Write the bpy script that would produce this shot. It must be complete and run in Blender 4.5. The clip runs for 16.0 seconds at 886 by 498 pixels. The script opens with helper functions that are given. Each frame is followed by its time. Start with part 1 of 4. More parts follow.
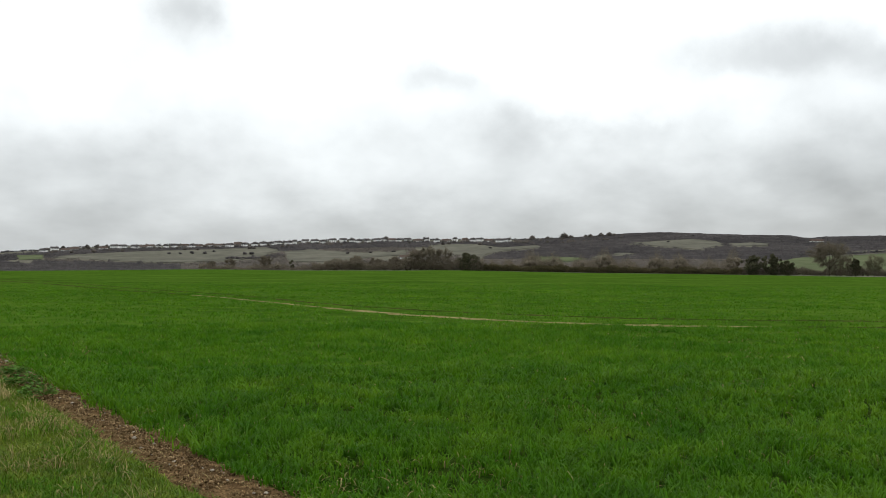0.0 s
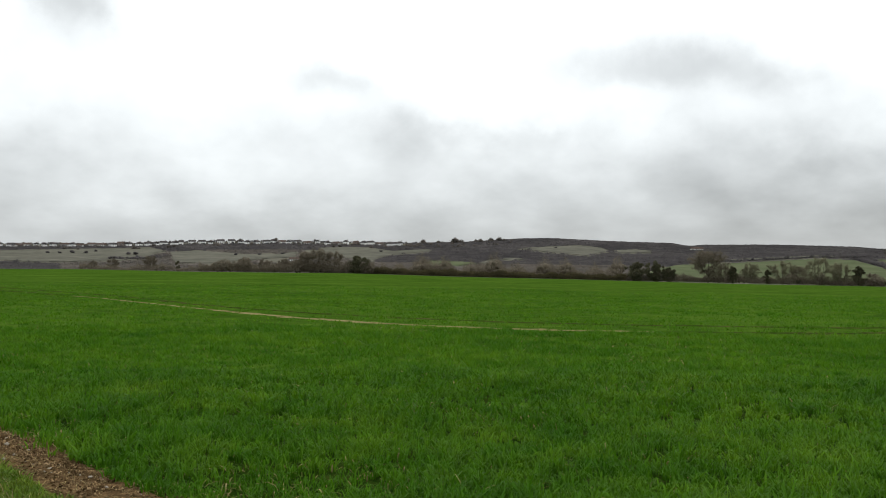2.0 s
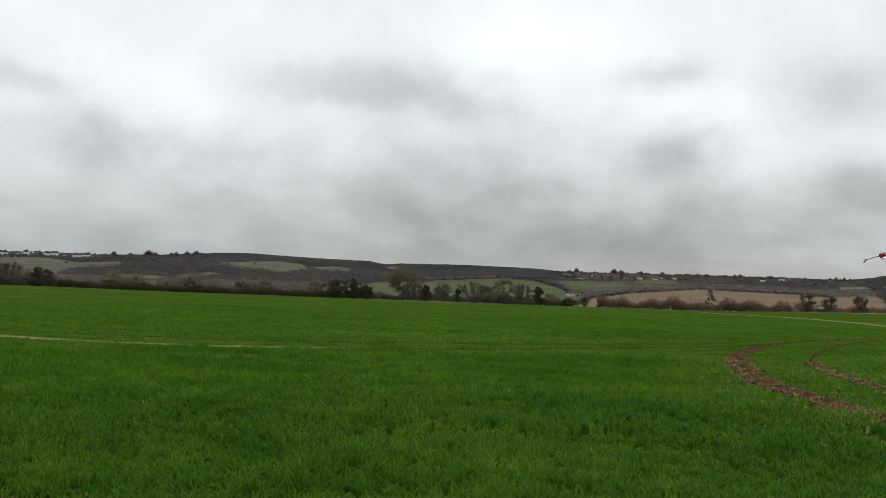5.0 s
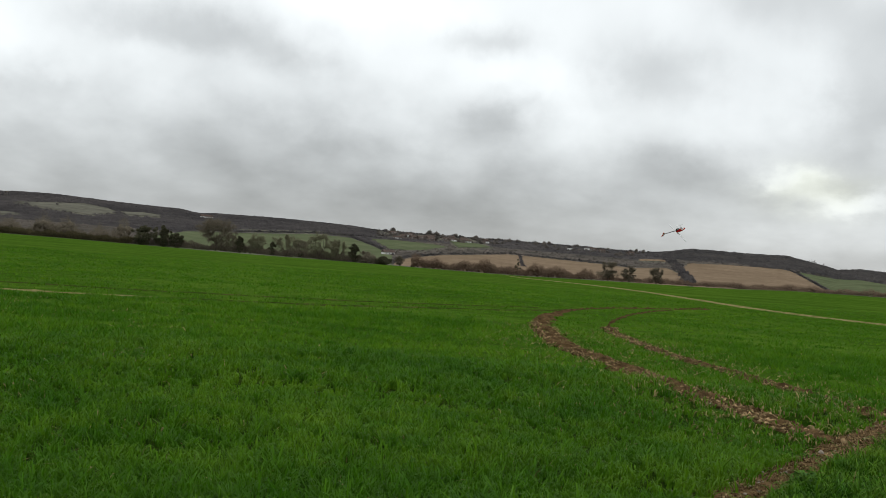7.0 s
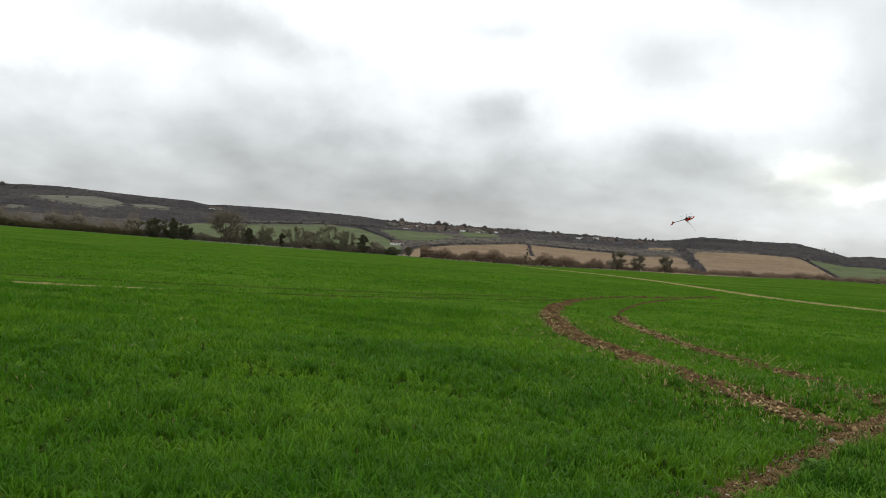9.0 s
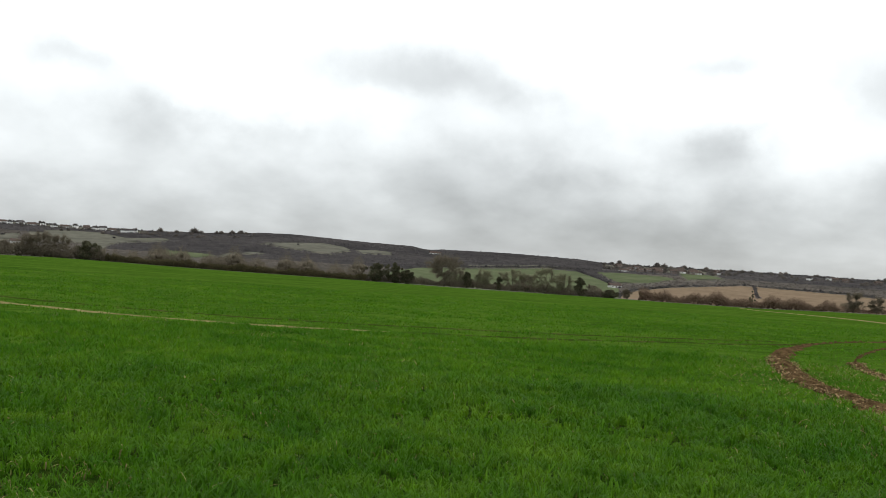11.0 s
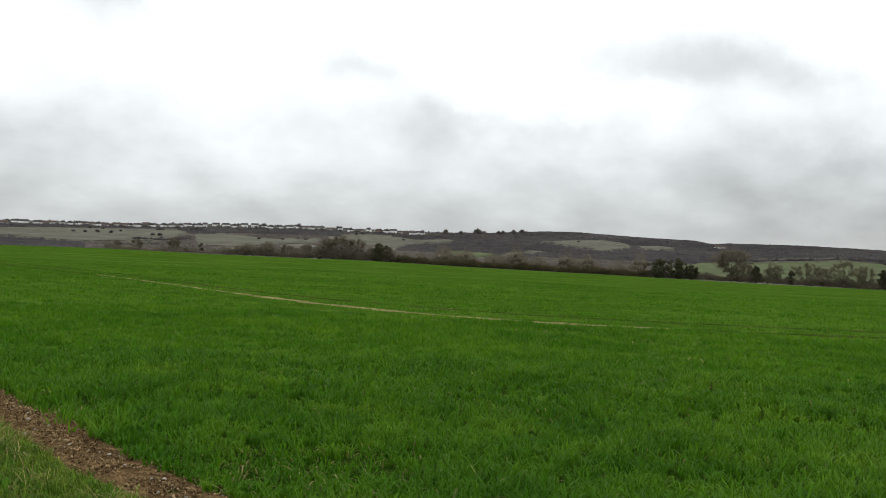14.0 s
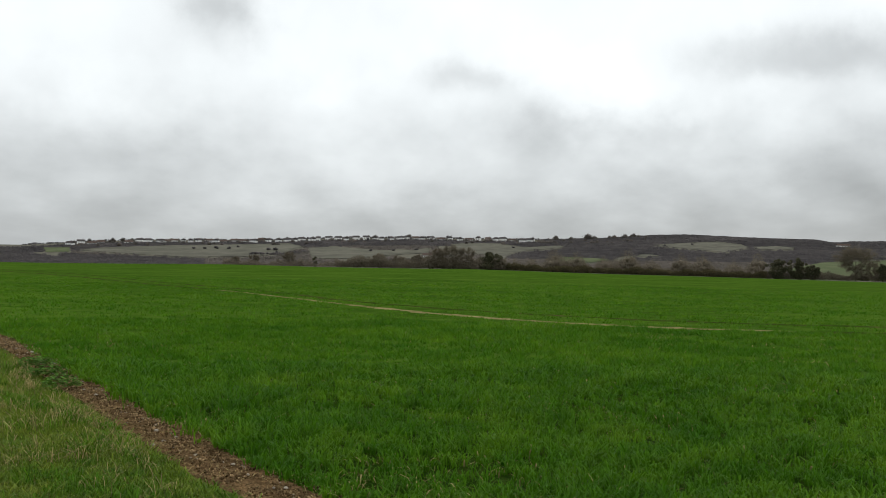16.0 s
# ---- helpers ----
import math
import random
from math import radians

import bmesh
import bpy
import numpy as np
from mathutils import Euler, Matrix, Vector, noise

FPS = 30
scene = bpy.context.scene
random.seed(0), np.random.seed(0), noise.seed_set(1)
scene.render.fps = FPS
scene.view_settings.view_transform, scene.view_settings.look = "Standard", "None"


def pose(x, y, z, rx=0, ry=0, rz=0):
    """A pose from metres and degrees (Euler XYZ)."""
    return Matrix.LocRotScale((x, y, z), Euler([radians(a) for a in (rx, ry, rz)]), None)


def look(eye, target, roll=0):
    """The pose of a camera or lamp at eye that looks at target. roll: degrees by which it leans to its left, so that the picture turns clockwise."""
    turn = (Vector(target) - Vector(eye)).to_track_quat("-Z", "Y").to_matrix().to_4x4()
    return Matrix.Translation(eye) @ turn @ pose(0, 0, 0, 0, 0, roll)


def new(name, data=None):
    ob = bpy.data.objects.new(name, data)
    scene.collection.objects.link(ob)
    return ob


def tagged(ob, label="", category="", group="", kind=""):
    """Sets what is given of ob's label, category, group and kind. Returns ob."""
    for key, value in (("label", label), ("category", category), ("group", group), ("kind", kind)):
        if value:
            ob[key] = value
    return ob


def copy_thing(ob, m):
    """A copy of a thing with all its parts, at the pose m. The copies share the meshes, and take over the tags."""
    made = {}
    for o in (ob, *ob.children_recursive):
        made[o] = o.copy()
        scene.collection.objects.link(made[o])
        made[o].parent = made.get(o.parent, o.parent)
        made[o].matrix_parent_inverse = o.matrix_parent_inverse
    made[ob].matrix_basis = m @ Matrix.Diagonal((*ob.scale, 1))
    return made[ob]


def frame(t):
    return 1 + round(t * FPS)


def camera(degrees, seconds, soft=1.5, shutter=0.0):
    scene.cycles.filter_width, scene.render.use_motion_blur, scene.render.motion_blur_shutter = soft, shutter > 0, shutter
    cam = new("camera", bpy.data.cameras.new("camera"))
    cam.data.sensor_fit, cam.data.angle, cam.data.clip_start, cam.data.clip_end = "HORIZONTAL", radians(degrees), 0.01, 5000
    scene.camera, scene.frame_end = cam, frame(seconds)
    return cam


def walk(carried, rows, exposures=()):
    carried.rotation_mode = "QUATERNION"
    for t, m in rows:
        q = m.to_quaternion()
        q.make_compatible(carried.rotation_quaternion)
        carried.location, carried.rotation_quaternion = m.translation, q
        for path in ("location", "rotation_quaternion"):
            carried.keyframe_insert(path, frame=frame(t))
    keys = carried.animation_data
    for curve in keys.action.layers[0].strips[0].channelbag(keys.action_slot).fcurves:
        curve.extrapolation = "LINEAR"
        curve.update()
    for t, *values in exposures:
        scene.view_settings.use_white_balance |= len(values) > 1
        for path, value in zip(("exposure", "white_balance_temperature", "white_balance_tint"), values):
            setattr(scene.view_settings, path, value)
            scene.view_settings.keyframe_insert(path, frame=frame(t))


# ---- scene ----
cam = camera(48.0, 16.0, soft=0.5)
EYE = 1.65
# seconds, turn to the left, tilt up, lean: the camera turns where it stands
TURNS = [
    (0.0, -0.28, 0.93, -0.16),
    (0.5, -2.08, 0.70, -0.34),
    (1.0, -2.55, 0.90, -0.35),
    (1.5, -4.28, 0.86, -0.15),
    (2.0, -6.57, 1.18, -0.84),
    (2.5, -10.39, 1.43, -1.83),
    (3.0, -14.27, 2.35, -2.78),
    (3.2, -14.80, 2.75, -3.28),
    (5.3, -26.02, 2.26, -1.94),
    (5.5, -27.63, 2.09, -2.36),
    (6.0, -31.57, 1.29, -3.56),
    (6.5, -32.94, 1.10, -4.44),
    (7.0, -34.38, 0.60, -4.48),
    (7.5, -37.01, 0.25, -3.97),
    (8.0, -36.48, 0.08, -4.10),
    (8.5, -35.18, 0.33, -3.96),
    (9.0, -33.86, 0.00, -4.10),
    (9.5, -31.32, 0.10, -4.49),
    (9.7, -29.75, 0.21, -4.68),
    (12.0, -15.97, 1.96, -2.31),
    (12.5, -13.19, 1.52, -2.14),
    (13.0, -10.89, 1.39, -2.58),
    (13.5, -7.63, 0.66, -2.75),
    (14.0, -5.32, 0.58, -2.65),
    (14.5, -3.21, 0.60, -1.81),
    (15.0, -1.46, 0.75, -1.65),
    (15.5, -0.03, 0.98, -1.57),
    (16.0, 1.03, 0.84, -1.08),
]
walk(cam, [(t, pose(0, 0, EYE, 90 + tilt, lean, turn)) for t, turn, tilt, lean in TURNS],
     exposures=[(0.0, 0.02), (3.0, 0.02), (5.5, -0.39), (6.0, -0.41), (6.5, -0.38), (7.0, -0.23), (7.5, -0.16), (8.5, 0.04), (9.5, 0.04), (12.5, 0.06), (13.5, 0.05), (15.0, 0.05), (15.5, 0.08), (16.0, -0.16)])

# ---- world: an overcast sky with broken grey cloud ----
world = bpy.data.worlds.new("overcast_sky")
scene.world = world
world.use_nodes = True
wn, wl = world.node_tree.nodes, world.node_tree.links
wn.clear()


def wmath(op, a, b=None, c=None, clamp=False):
    n = wn.new("ShaderNodeMath")
    n.operation, n.use_clamp = op, clamp
    for i, v in enumerate((a, b, c)):
        if v is None:
            continue
        if isinstance(v, (int, float)):
            n.inputs[i].default_value = v
        else:
            wl.new(v, n.inputs[i])
    return n.outputs[0]


def wnoise(vec, scale, detail, rough=0.55):
    n = wn.new("ShaderNodeTexNoise")
    n.inputs["Scale"].default_value, n.inputs["Detail"].default_value, n.inputs["Roughness"].default_value = scale, detail, rough
    wl.new(vec, n.inputs["Vector"])
    return n


def build_sky():
    coords = wn.new("ShaderNodeTexCoord")
    sep = wn.new("ShaderNodeSeparateXYZ")
    wl.new(coords.outputs["Generated"], sep.inputs[0])
    az = wmath("MULTIPLY", wmath("ARCTAN2", sep.outputs[0], sep.outputs[1]), 57.2958)
    el = wmath("MULTIPLY", wmath("ARCSINE", sep.outputs[2]), 57.2958)
    comb = wn.new("ShaderNodeCombineXYZ")
    # cloud lies in a sheet overhead, so it flattens towards the horizon
    flat = wmath("MULTIPLY", wmath("LOGARITHM", wmath("ADD", 1.0, wmath("DIVIDE", wmath("MAXIMUM", el, 0.0), 4.0)), math.e), 1.8)
    wl.new(wmath("MULTIPLY", az, 0.12), comb.inputs[0])
    wl.new(flat, comb.inputs[1])
    warp = wnoise(comb.outputs[0], 1.9, 6.0, 0.58)
    wsep = wn.new("ShaderNodeSeparateColor")
    wl.new(warp.outputs["Color"], wsep.inputs[0])
    az2 = wmath("ADD", az, wmath("MULTIPLY", wmath("SUBTRACT", wsep.outputs[0], 0.5), 6.5))
    el2 = wmath("ADD", el, wmath("MULTIPLY", wmath("SUBTRACT", wsep.outputs[1], 0.5), 3.0))
    # grey clouds: azimuth, elevation, half widths, depth
    clouds = [(-14, 13.6, 2.2, 1.7, 0.30), (0, 10.5, 3.0, 0.9, 0.20), (5.5, 8.0, 3.6, 1.6, 0.26), (19, 11.7, 5.4, 1.3, 0.31),
              (24.5, 10.6, 3.0, 1.1, 0.20), (36.8, 8.2, 2.2, 1.5, 0.22), (35.8, 12.9, 2.8, 0.9, 0.24), (45.5, 11.2, 4.6, 1.7, 0.26), (51.5, 15.6, 4.5, 2.2, 0.26), (40, 10.6, 3.6, 1.8, -0.10),
              (57, 10.0, 3.2, 3.4, 0.30), (-20, 6.2, 6.0, 1.6, 0.10), (11.8, 8.0, 2.2, 0.7, 0.10), (24, 6.4, 7.0, 1.6, 0.07),
              (48, 6.2, 4.0, 1.2, 0.15), (60, 14.0, 6.0, 2.0, 0.25),
              (38, 4.2, 9.0, 2.4, 0.09), (53.2, 5.7, 1.7, 0.7, -0.28), (56.5, 4.6, 3.0, 0.55, -0.28), (57.0, 3.0, 5.5, 2.0, -0.14), (-5, 4.6, 7.0, 2.4, -0.09), (22, 4.4, 7.0, 2.6, 0.06), (29, 3.8, 8.0, 2.4, 0.08), (9, 9.5, 7.0, 2.5, -0.10), (28, 14.5, 5.0, 1.6, -0.12), (22, 8.4, 6.0, 2.6, 0.04)]
    dark = 0.0
    for a, e, wa, we, depth in clouds:
        u = wmath("POWER", wmath("ABSOLUTE", wmath("MULTIPLY", wmath("SUBTRACT", az2, a), 1 / wa)), 2.0)
        v = wmath("POWER", wmath("ABSOLUTE", wmath("MULTIPLY", wmath("SUBTRACT", el2, e), 1 / we)), 2.0)
        g = wmath("MULTIPLY", wmath("EXPONENT", wmath("MULTIPLY", wmath("POWER", wmath("ADD", u, v), 1.1), -1.0)), depth * 1.3)
        dark = wmath("ADD", g, dark)
    fine = wnoise(comb.outputs[0], 1.7, 4.0, 0.48)
    streak = wnoise(comb.outputs[0], 3.8, 3.0, 0.45)
    broad = wnoise(comb.outputs[0], 0.55, 3.0)
    # brightness climbs from the horizon, broken by the cloud
    lift = wn.new("ShaderNodeMapRange")
    lift.interpolation_type = "SMOOTHSTEP"
    for i, v in enumerate((0.0, 12.5, 0.57, 1.20)):
        lift.inputs[i + 1].default_value = v
    wl.new(wmath("ADD", el2, wmath("MULTIPLY", wmath("SUBTRACT", fine.outputs["Fac"], 0.5), 3.6)), lift.inputs[0])
    val = wmath("SUBTRACT", lift.outputs[0], dark)
    val = wmath("ADD", val, wmath("MULTIPLY", wmath("SUBTRACT", broad.outputs["Fac"], 0.5), 0.24))
    val = wmath("ADD", val, wmath("MULTIPLY", wmath("SUBTRACT", fine.outputs["Fac"], 0.5), 0.24))
    val = wmath("ADD", val, wmath("MULTIPLY", wmath("SUBTRACT", streak.outputs["Fac"], 0.5), 0.07))
    val = wmath("MAXIMUM", val, 0.3)
    tone = wn.new("ShaderNodeCombineColor")
    wl.new(wmath("MULTIPLY", val, 0.94), tone.inputs[0])
    wl.new(wmath("MULTIPLY", val, 0.985), tone.inputs[1])
    warm = wmath("EXPONENT", wmath("MULTIPLY", wmath("ADD", wmath("POWER", wmath("ABSOLUTE", wmath("MULTIPLY", wmath("SUBTRACT", az2, 54.5), 1 / 3.2)), 2.0),
                                                            wmath("POWER", wmath("ABSOLUTE", wmath("MULTIPLY", wmath("SUBTRACT", el2, 5.2), 1 / 1.1)), 2.0)), -1.0))
    wl.new(wmath("MULTIPLY", val, wmath("SUBTRACT", 1.0, wmath("MULTIPLY", warm, 0.10))), tone.inputs[2])
    blue = wn.new("ShaderNodeTexSky")
    blue.sky_type, blue.sun_disc = "NISHITA", False
    blue.sun_elevation, blue.sun_rotation = radians(42), radians(60)
    dim = wn.new("ShaderNodeVectorMath")
    dim.operation = "SCALE"
    dim.inputs[3].default_value = 0.1
    wl.new(blue.outputs[0], dim.inputs[0])
    mix = wn.new("ShaderNodeMix")
    mix.data_type = "RGBA"
    mix.inputs[0].default_value = 0.95
    wl.new(dim.outputs[0], mix.inputs[6])
    wl.new(tone.outputs[0], mix.inputs[7])
    back = wn.new("ShaderNodeBackground")
    back.inputs[1].default_value = 1.0
    wl.new(mix.outputs[2], back.inputs[0])
    out = wn.new("ShaderNodeOutputWorld")
    wl.new(back.outputs[0], out.inputs[0])


build_sky()
sun = new("sun", bpy.data.lights.new("sun", "SUN"))
sun.data.energy, sun.data.angle, sun.data.color = 0.5, radians(40), (1.0, 0.97, 0.92)
sun.matrix_world = look((300 * math.sin(radians(60)), 300 * math.cos(radians(60)), 270), (0, 0, 0))


# ---- materials ----
def material(name, dark, light, scale=4.0, rough=0.9, bump=0.3, island=0.0, fine=8.0, third=None, gloss=0.2, thin=0.0, metal=0.0):
    """Two or three tones mixed by a broad and a fine noise, with relief; island varies joined pieces, thin lets light through."""
    m = bpy.data.materials.new(name)
    m.use_nodes = True
    n, l = m.node_tree.nodes, m.node_tree.links
    bsdf, out = n["Principled BSDF"], n["Material Output"]
    geo = n.new("ShaderNodeNewGeometry")
    big, small = n.new("ShaderNodeTexNoise"), n.new("ShaderNodeTexNoise")
    for tex, s in ((big, scale), (small, scale * fine)):
        tex.inputs["Scale"].default_value, tex.inputs["Detail"].default_value = s, 5.0
        l.new(geo.outputs["Position"], tex.inputs["Vector"])
    both = n.new("ShaderNodeMath")
    both.operation = "MULTIPLY_ADD"
    both.inputs[1].default_value = 0.55
    l.new(small.outputs["Fac"], both.inputs[0])
    half = n.new("ShaderNodeMath")
    half.operation = "MULTIPLY"
    half.inputs[1].default_value = 0.45
    l.new(big.outputs["Fac"], half.inputs[0])
    l.new(half.outputs[0], both.inputs[2])
    ramp = n.new("ShaderNodeValToRGB")
    ramp.color_ramp.elements[0].position, ramp.color_ramp.elements[1].position = 0.36, 0.64
    ramp.color_ramp.elements[0].color, ramp.color_ramp.elements[1].color = (*dark, 1), (*light, 1)
    if third:
        e = ramp.color_ramp.elements.new(0.5)
        e.color = (*third, 1)
    l.new(both.outputs[0], ramp.inputs[0])
    colour = ramp.outputs[0]
    if island:
        hsv = n.new("ShaderNodeHueSaturation")
        span = n.new("ShaderNodeMapRange")
        span.inputs[3].default_value, span.inputs[4].default_value = 1 - island, 1 + island
        l.new(geo.outputs["Random Per Island"], span.inputs[0])
        l.new(span.outputs[0], hsv.inputs["Value"])
        l.new(colour, hsv.inputs["Color"])
        colour = hsv.outputs[0]
    l.new(colour, bsdf.inputs["Base Color"])
    bsdf.inputs["Roughness"].default_value, bsdf.inputs["Specular IOR Level"].default_value = rough, gloss
    bsdf.inputs["Metallic"].default_value = metal
    if bump:
        b = n.new("ShaderNodeBump")
        b.inputs["Strength"].default_value, b.inputs["Distance"].default_value = bump, 0.3 / (scale * fine)
        l.new(small.outputs["Fac"], b.inputs["Height"])
        l.new(b.outputs[0], bsdf.inputs["Normal"])
    if thin:
        tr, mix = n.new("ShaderNodeBsdfTranslucent"), n.new("ShaderNodeMixShader")
        l.new(colour, tr.inputs[0])
        mix.inputs[0].default_value = thin
        l.new(bsdf.outputs[0], mix.inputs[1])
        l.new(tr.outputs[0], mix.inputs[2])
        l.new(mix.outputs[0], out.inputs[0])
    return m


M_FIELD = material("young_crop_sheet", (0.026, 0.064, 0.006), (0.078, 0.138, 0.016), 0.09, 1.0, 0.8, fine=12, third=(0.048, 0.098, 0.010), gloss=0.0)
# soil and crop floor, darkened in colour for the shade between tufts
M_UNDER_SHADE = material("shaded_crop_floor", (0.008, 0.024, 0.002), (0.038, 0.052, 0.009), 2.2, 1.0, 0.6, third=(0.018, 0.038, 0.004), gloss=0.0)
# worn crop, its dark tone also painting the shade in wheel tracks
M_WORN_SHADE = material("worn_shaded_crop", (0.020, 0.036, 0.005), (0.090, 0.084, 0.028), 1.0, 1.0, 0.6, third=(0.038, 0.052, 0.010), gloss=0.0)
M_BLADE = material("wheat_blade", (0.036, 0.122, 0.004), (0.116, 0.232, 0.011), 0.30, 0.55, 0, 0.24, fine=5, thin=0.42, third=(0.066, 0.170, 0.006), gloss=0.06)
M_VERGE = material("verge_turf", (0.030, 0.056, 0.007), (0.115, 0.118, 0.030), 1.2, 1.0, 0.6, third=(0.062, 0.088, 0.014), gloss=0.0)
M_VGRASS = material("verge_blade", (0.054, 0.132, 0.007), (0.200, 0.236, 0.032), 0.7, 0.6, 0, 0.40, thin=0.3, gloss=0.06, third=(0.122, 0.184, 0.019))
M_LUSH = material("lush_verge_blade", (0.034, 0.110, 0.005), (0.120, 0.215, 0.016), 0.8, 0.7, 0, 0.5, thin=0.3, third=(0.070, 0.160, 0.009), gloss=0.05)
M_DRY = material("dry_grass", (0.22, 0.170, 0.066), (0.42, 0.335, 0.150), 1.5, 0.8, 0, 0.35, thin=0.25, gloss=0.05)
M_SOIL = material("bare_soil", (0.024, 0.015, 0.007), (0.170, 0.106, 0.050), 7.0, 1.0, 1.0, 0.4, fine=9, third=(0.074, 0.046, 0.022), gloss=0.0)
M_PALE = material("chalky_soil", (0.105, 0.100, 0.034), (0.30, 0.250, 0.115), 0.7, 1.0, 0.7, third=(0.205, 0.175, 0.072), gloss=0.0)
M_CRUMB = material("dry_soil_crumbs", (0.105, 0.070, 0.034), (0.390, 0.275, 0.150), 3.0, 1.0, 0.5, 0.55, fine=6, third=(0.225, 0.154, 0.080), gloss=0.0)
M_STONE = material("flint", (0.13, 0.110, 0.084), (0.38, 0.335, 0.270), 14, 0.85, 0.4, 0.35)
M_HILL = material("rough_down", (0.105, 0.100, 0.080), (0.175, 0.165, 0.125), 0.02, 1.0, 0, third=(0.138, 0.130, 0.102), gloss=0.0)
M_MEADOW = material("chalk_meadow", (0.094, 0.090, 0.072), (0.164, 0.155, 0.124), 0.014, 1.0, 0, fine=5, third=(0.126, 0.121, 0.096), gloss=0.0)
# pasture green dulled towards grey, with distance haze in the colour
M_PASTURE = material("pasture", (0.078, 0.093, 0.048), (0.130, 0.143, 0.080), 0.010, 1.0, 0, fine=5, third=(0.101, 0.117, 0.063), gloss=0.0)
M_STUBBLE = material("stubble", (0.158, 0.114, 0.076), (0.240, 0.176, 0.119), 0.02, 1.0, 0, third=(0.196, 0.143, 0.096), gloss=0.0)
# wood and scrub tones lightened and greyed: distance haze put into base colour
M_HAZY_WOOD = material("hazy_bare_woodland", (0.098, 0.091, 0.092), (0.178, 0.160, 0.155), 0.008, 1.0, 0, 0.20, fine=6, third=(0.134, 0.122, 0.120), gloss=0.0, thin=0.6)
M_HAZY_SCRUB = material("scrub", (0.125, 0.114, 0.102), (0.262, 0.224, 0.190), 0.012, 1.0, 0, 0.24, fine=7, third=(0.184, 0.163, 0.142), gloss=0.0, thin=0.6)
M_HAZY_DARKWOOD = material("hazy_dark_woodland", (0.086, 0.082, 0.084), (0.155, 0.140, 0.132), 0.012, 1.0, 0, 0.20, fine=6, gloss=0.0, thin=0.6)
M_BARK = material("bark", (0.070, 0.060, 0.047), (0.160, 0.136, 0.104), 3.0, 0.95, 0.4, gloss=0.1)
M_TWIG = material("twigs", (0.120, 0.102, 0.076), (0.225, 0.190, 0.140), 0.5, 1.0, 0, 0.2, gloss=0.0, thin=0.4)
M_TWIGG = material("budding_twigs", (0.130, 0.124, 0.080), (0.240, 0.224, 0.142), 0.5, 1.0, 0, 0.2, gloss=0.0, thin=0.4)
M_IVY = material("ivy_leaves", (0.052, 0.056, 0.034), (0.146, 0.134, 0.082), 0.9, 0.9, 0, 0.35, gloss=0.05, thin=0.35)
M_HEDGE = material("hedge_twigs", (0.062, 0.054, 0.030), (0.142, 0.118, 0.064), 0.4, 1.0, 0, 0.25, third=(0.096, 0.084, 0.046), gloss=0.0, thin=0.3)
M_RUSSET = material("russet_scrub", (0.130, 0.088, 0.062), (0.262, 0.186, 0.132), 0.3, 1.0, 0, 0.18, third=(0.190, 0.134, 0.095), gloss=0.0, thin=0.4)
M_WALL = material("render_wall", (0.70, 0.69, 0.66), (0.84, 0.83, 0.81), 0.2, 0.9, 0)
M_BRICK = material("brick_wall", (0.130, 0.108, 0.095), (0.200, 0.160, 0.138), 0.4, 0.9, 0)
M_ROOF = material("tile_roof", (0.045, 0.040, 0.040), (0.085, 0.074, 0.070), 0.4, 0.9, 0)
M_REDROOF = material("clay_roof", (0.065, 0.048, 0.040), (0.115, 0.080, 0.064), 0.4, 0.9, 0)
M_PANE = material("window_glass", (0.03, 0.035, 0.04), (0.06, 0.065, 0.07), 1.0, 0.15, 0, gloss=0.5)
M_RED = material("red_lacquer", (0.55, 0.008, 0.018), (0.66, 0.014, 0.028), 6.0, 0.25, 0, gloss=0.5)
M_WHITE = material("white_lacquer", (0.72, 0.72, 0.72), (0.82, 0.82, 0.82), 6.0, 0.3, 0, gloss=0.5)
M_BLACK = material("carbon_black", (0.012, 0.012, 0.014), (0.035, 0.035, 0.038), 40.0, 0.4, 0, gloss=0.5)
M_METAL = material("brushed_metal", (0.50, 0.50, 0.52), (0.65, 0.65, 0.66), 30.0, 0.35, 0, metal=1.0)
M_WEED = material("nettle_leaf", (0.036, 0.110, 0.010), (0.115, 0.220, 0.030), 2.0, 0.7, 0, 0.4, thin=0.25, gloss=0.1)

# ---- lie of the land: polar, from where the camera stands ----
D_EDGE, D_FOOT, D_RIDGE = 300.0, 600.0, 1700.0
FOOT_EL = -0.8
EDGE_EL = [(-180, -.45), (-40, -.40), (-24, -.37), (-12, -.31), (0, -.29), (6, -.37), (13, -.46), (30, -.57), (39, -.59), (46, -.44), (51, -.36), (54, -.25), (60, -.2), (80, -.3), (180, -.45)]
SKY_EL = [(-180, 1.0), (-40, .5), (-24, .58), (-20, .88), (-16.5, 1.03), (-12, 1.12), (-7, 1.34), (-3, 1.46), (4, 1.46), (8, 1.59), (11, 1.81), (13, 1.85), (16.3, 1.71),
          (19.4, 1.64), (20.4, 1.49), (21.3, 1.56), (25, 1.59), (29, 1.50), (30.5, 1.36), (38, 1.36), (42, 1.32), (45.5, 1.26), (47, 1.38), (48.3, 1.62),
          (51.5, 1.58), (53.4, 1.60), (54.3, 1.42), (55.3, 1.2), (56, 1.04), (57, 1.14), (58.9, 1.06), (60.2, .84), (61.2, .72), (80, .8), (180, 1.0)]


def edge_el(az):
    return np.interp(az, [p[0] for p in EDGE_EL], [p[1] for p in EDGE_EL])


def sky_el(az):
    return np.interp(az, [p[0] for p in SKY_EL], [p[1] for p in SKY_EL])


def smooth(v):
    v = np.clip(v, 0, 1)
    return v * v * (3 - 2 * v)


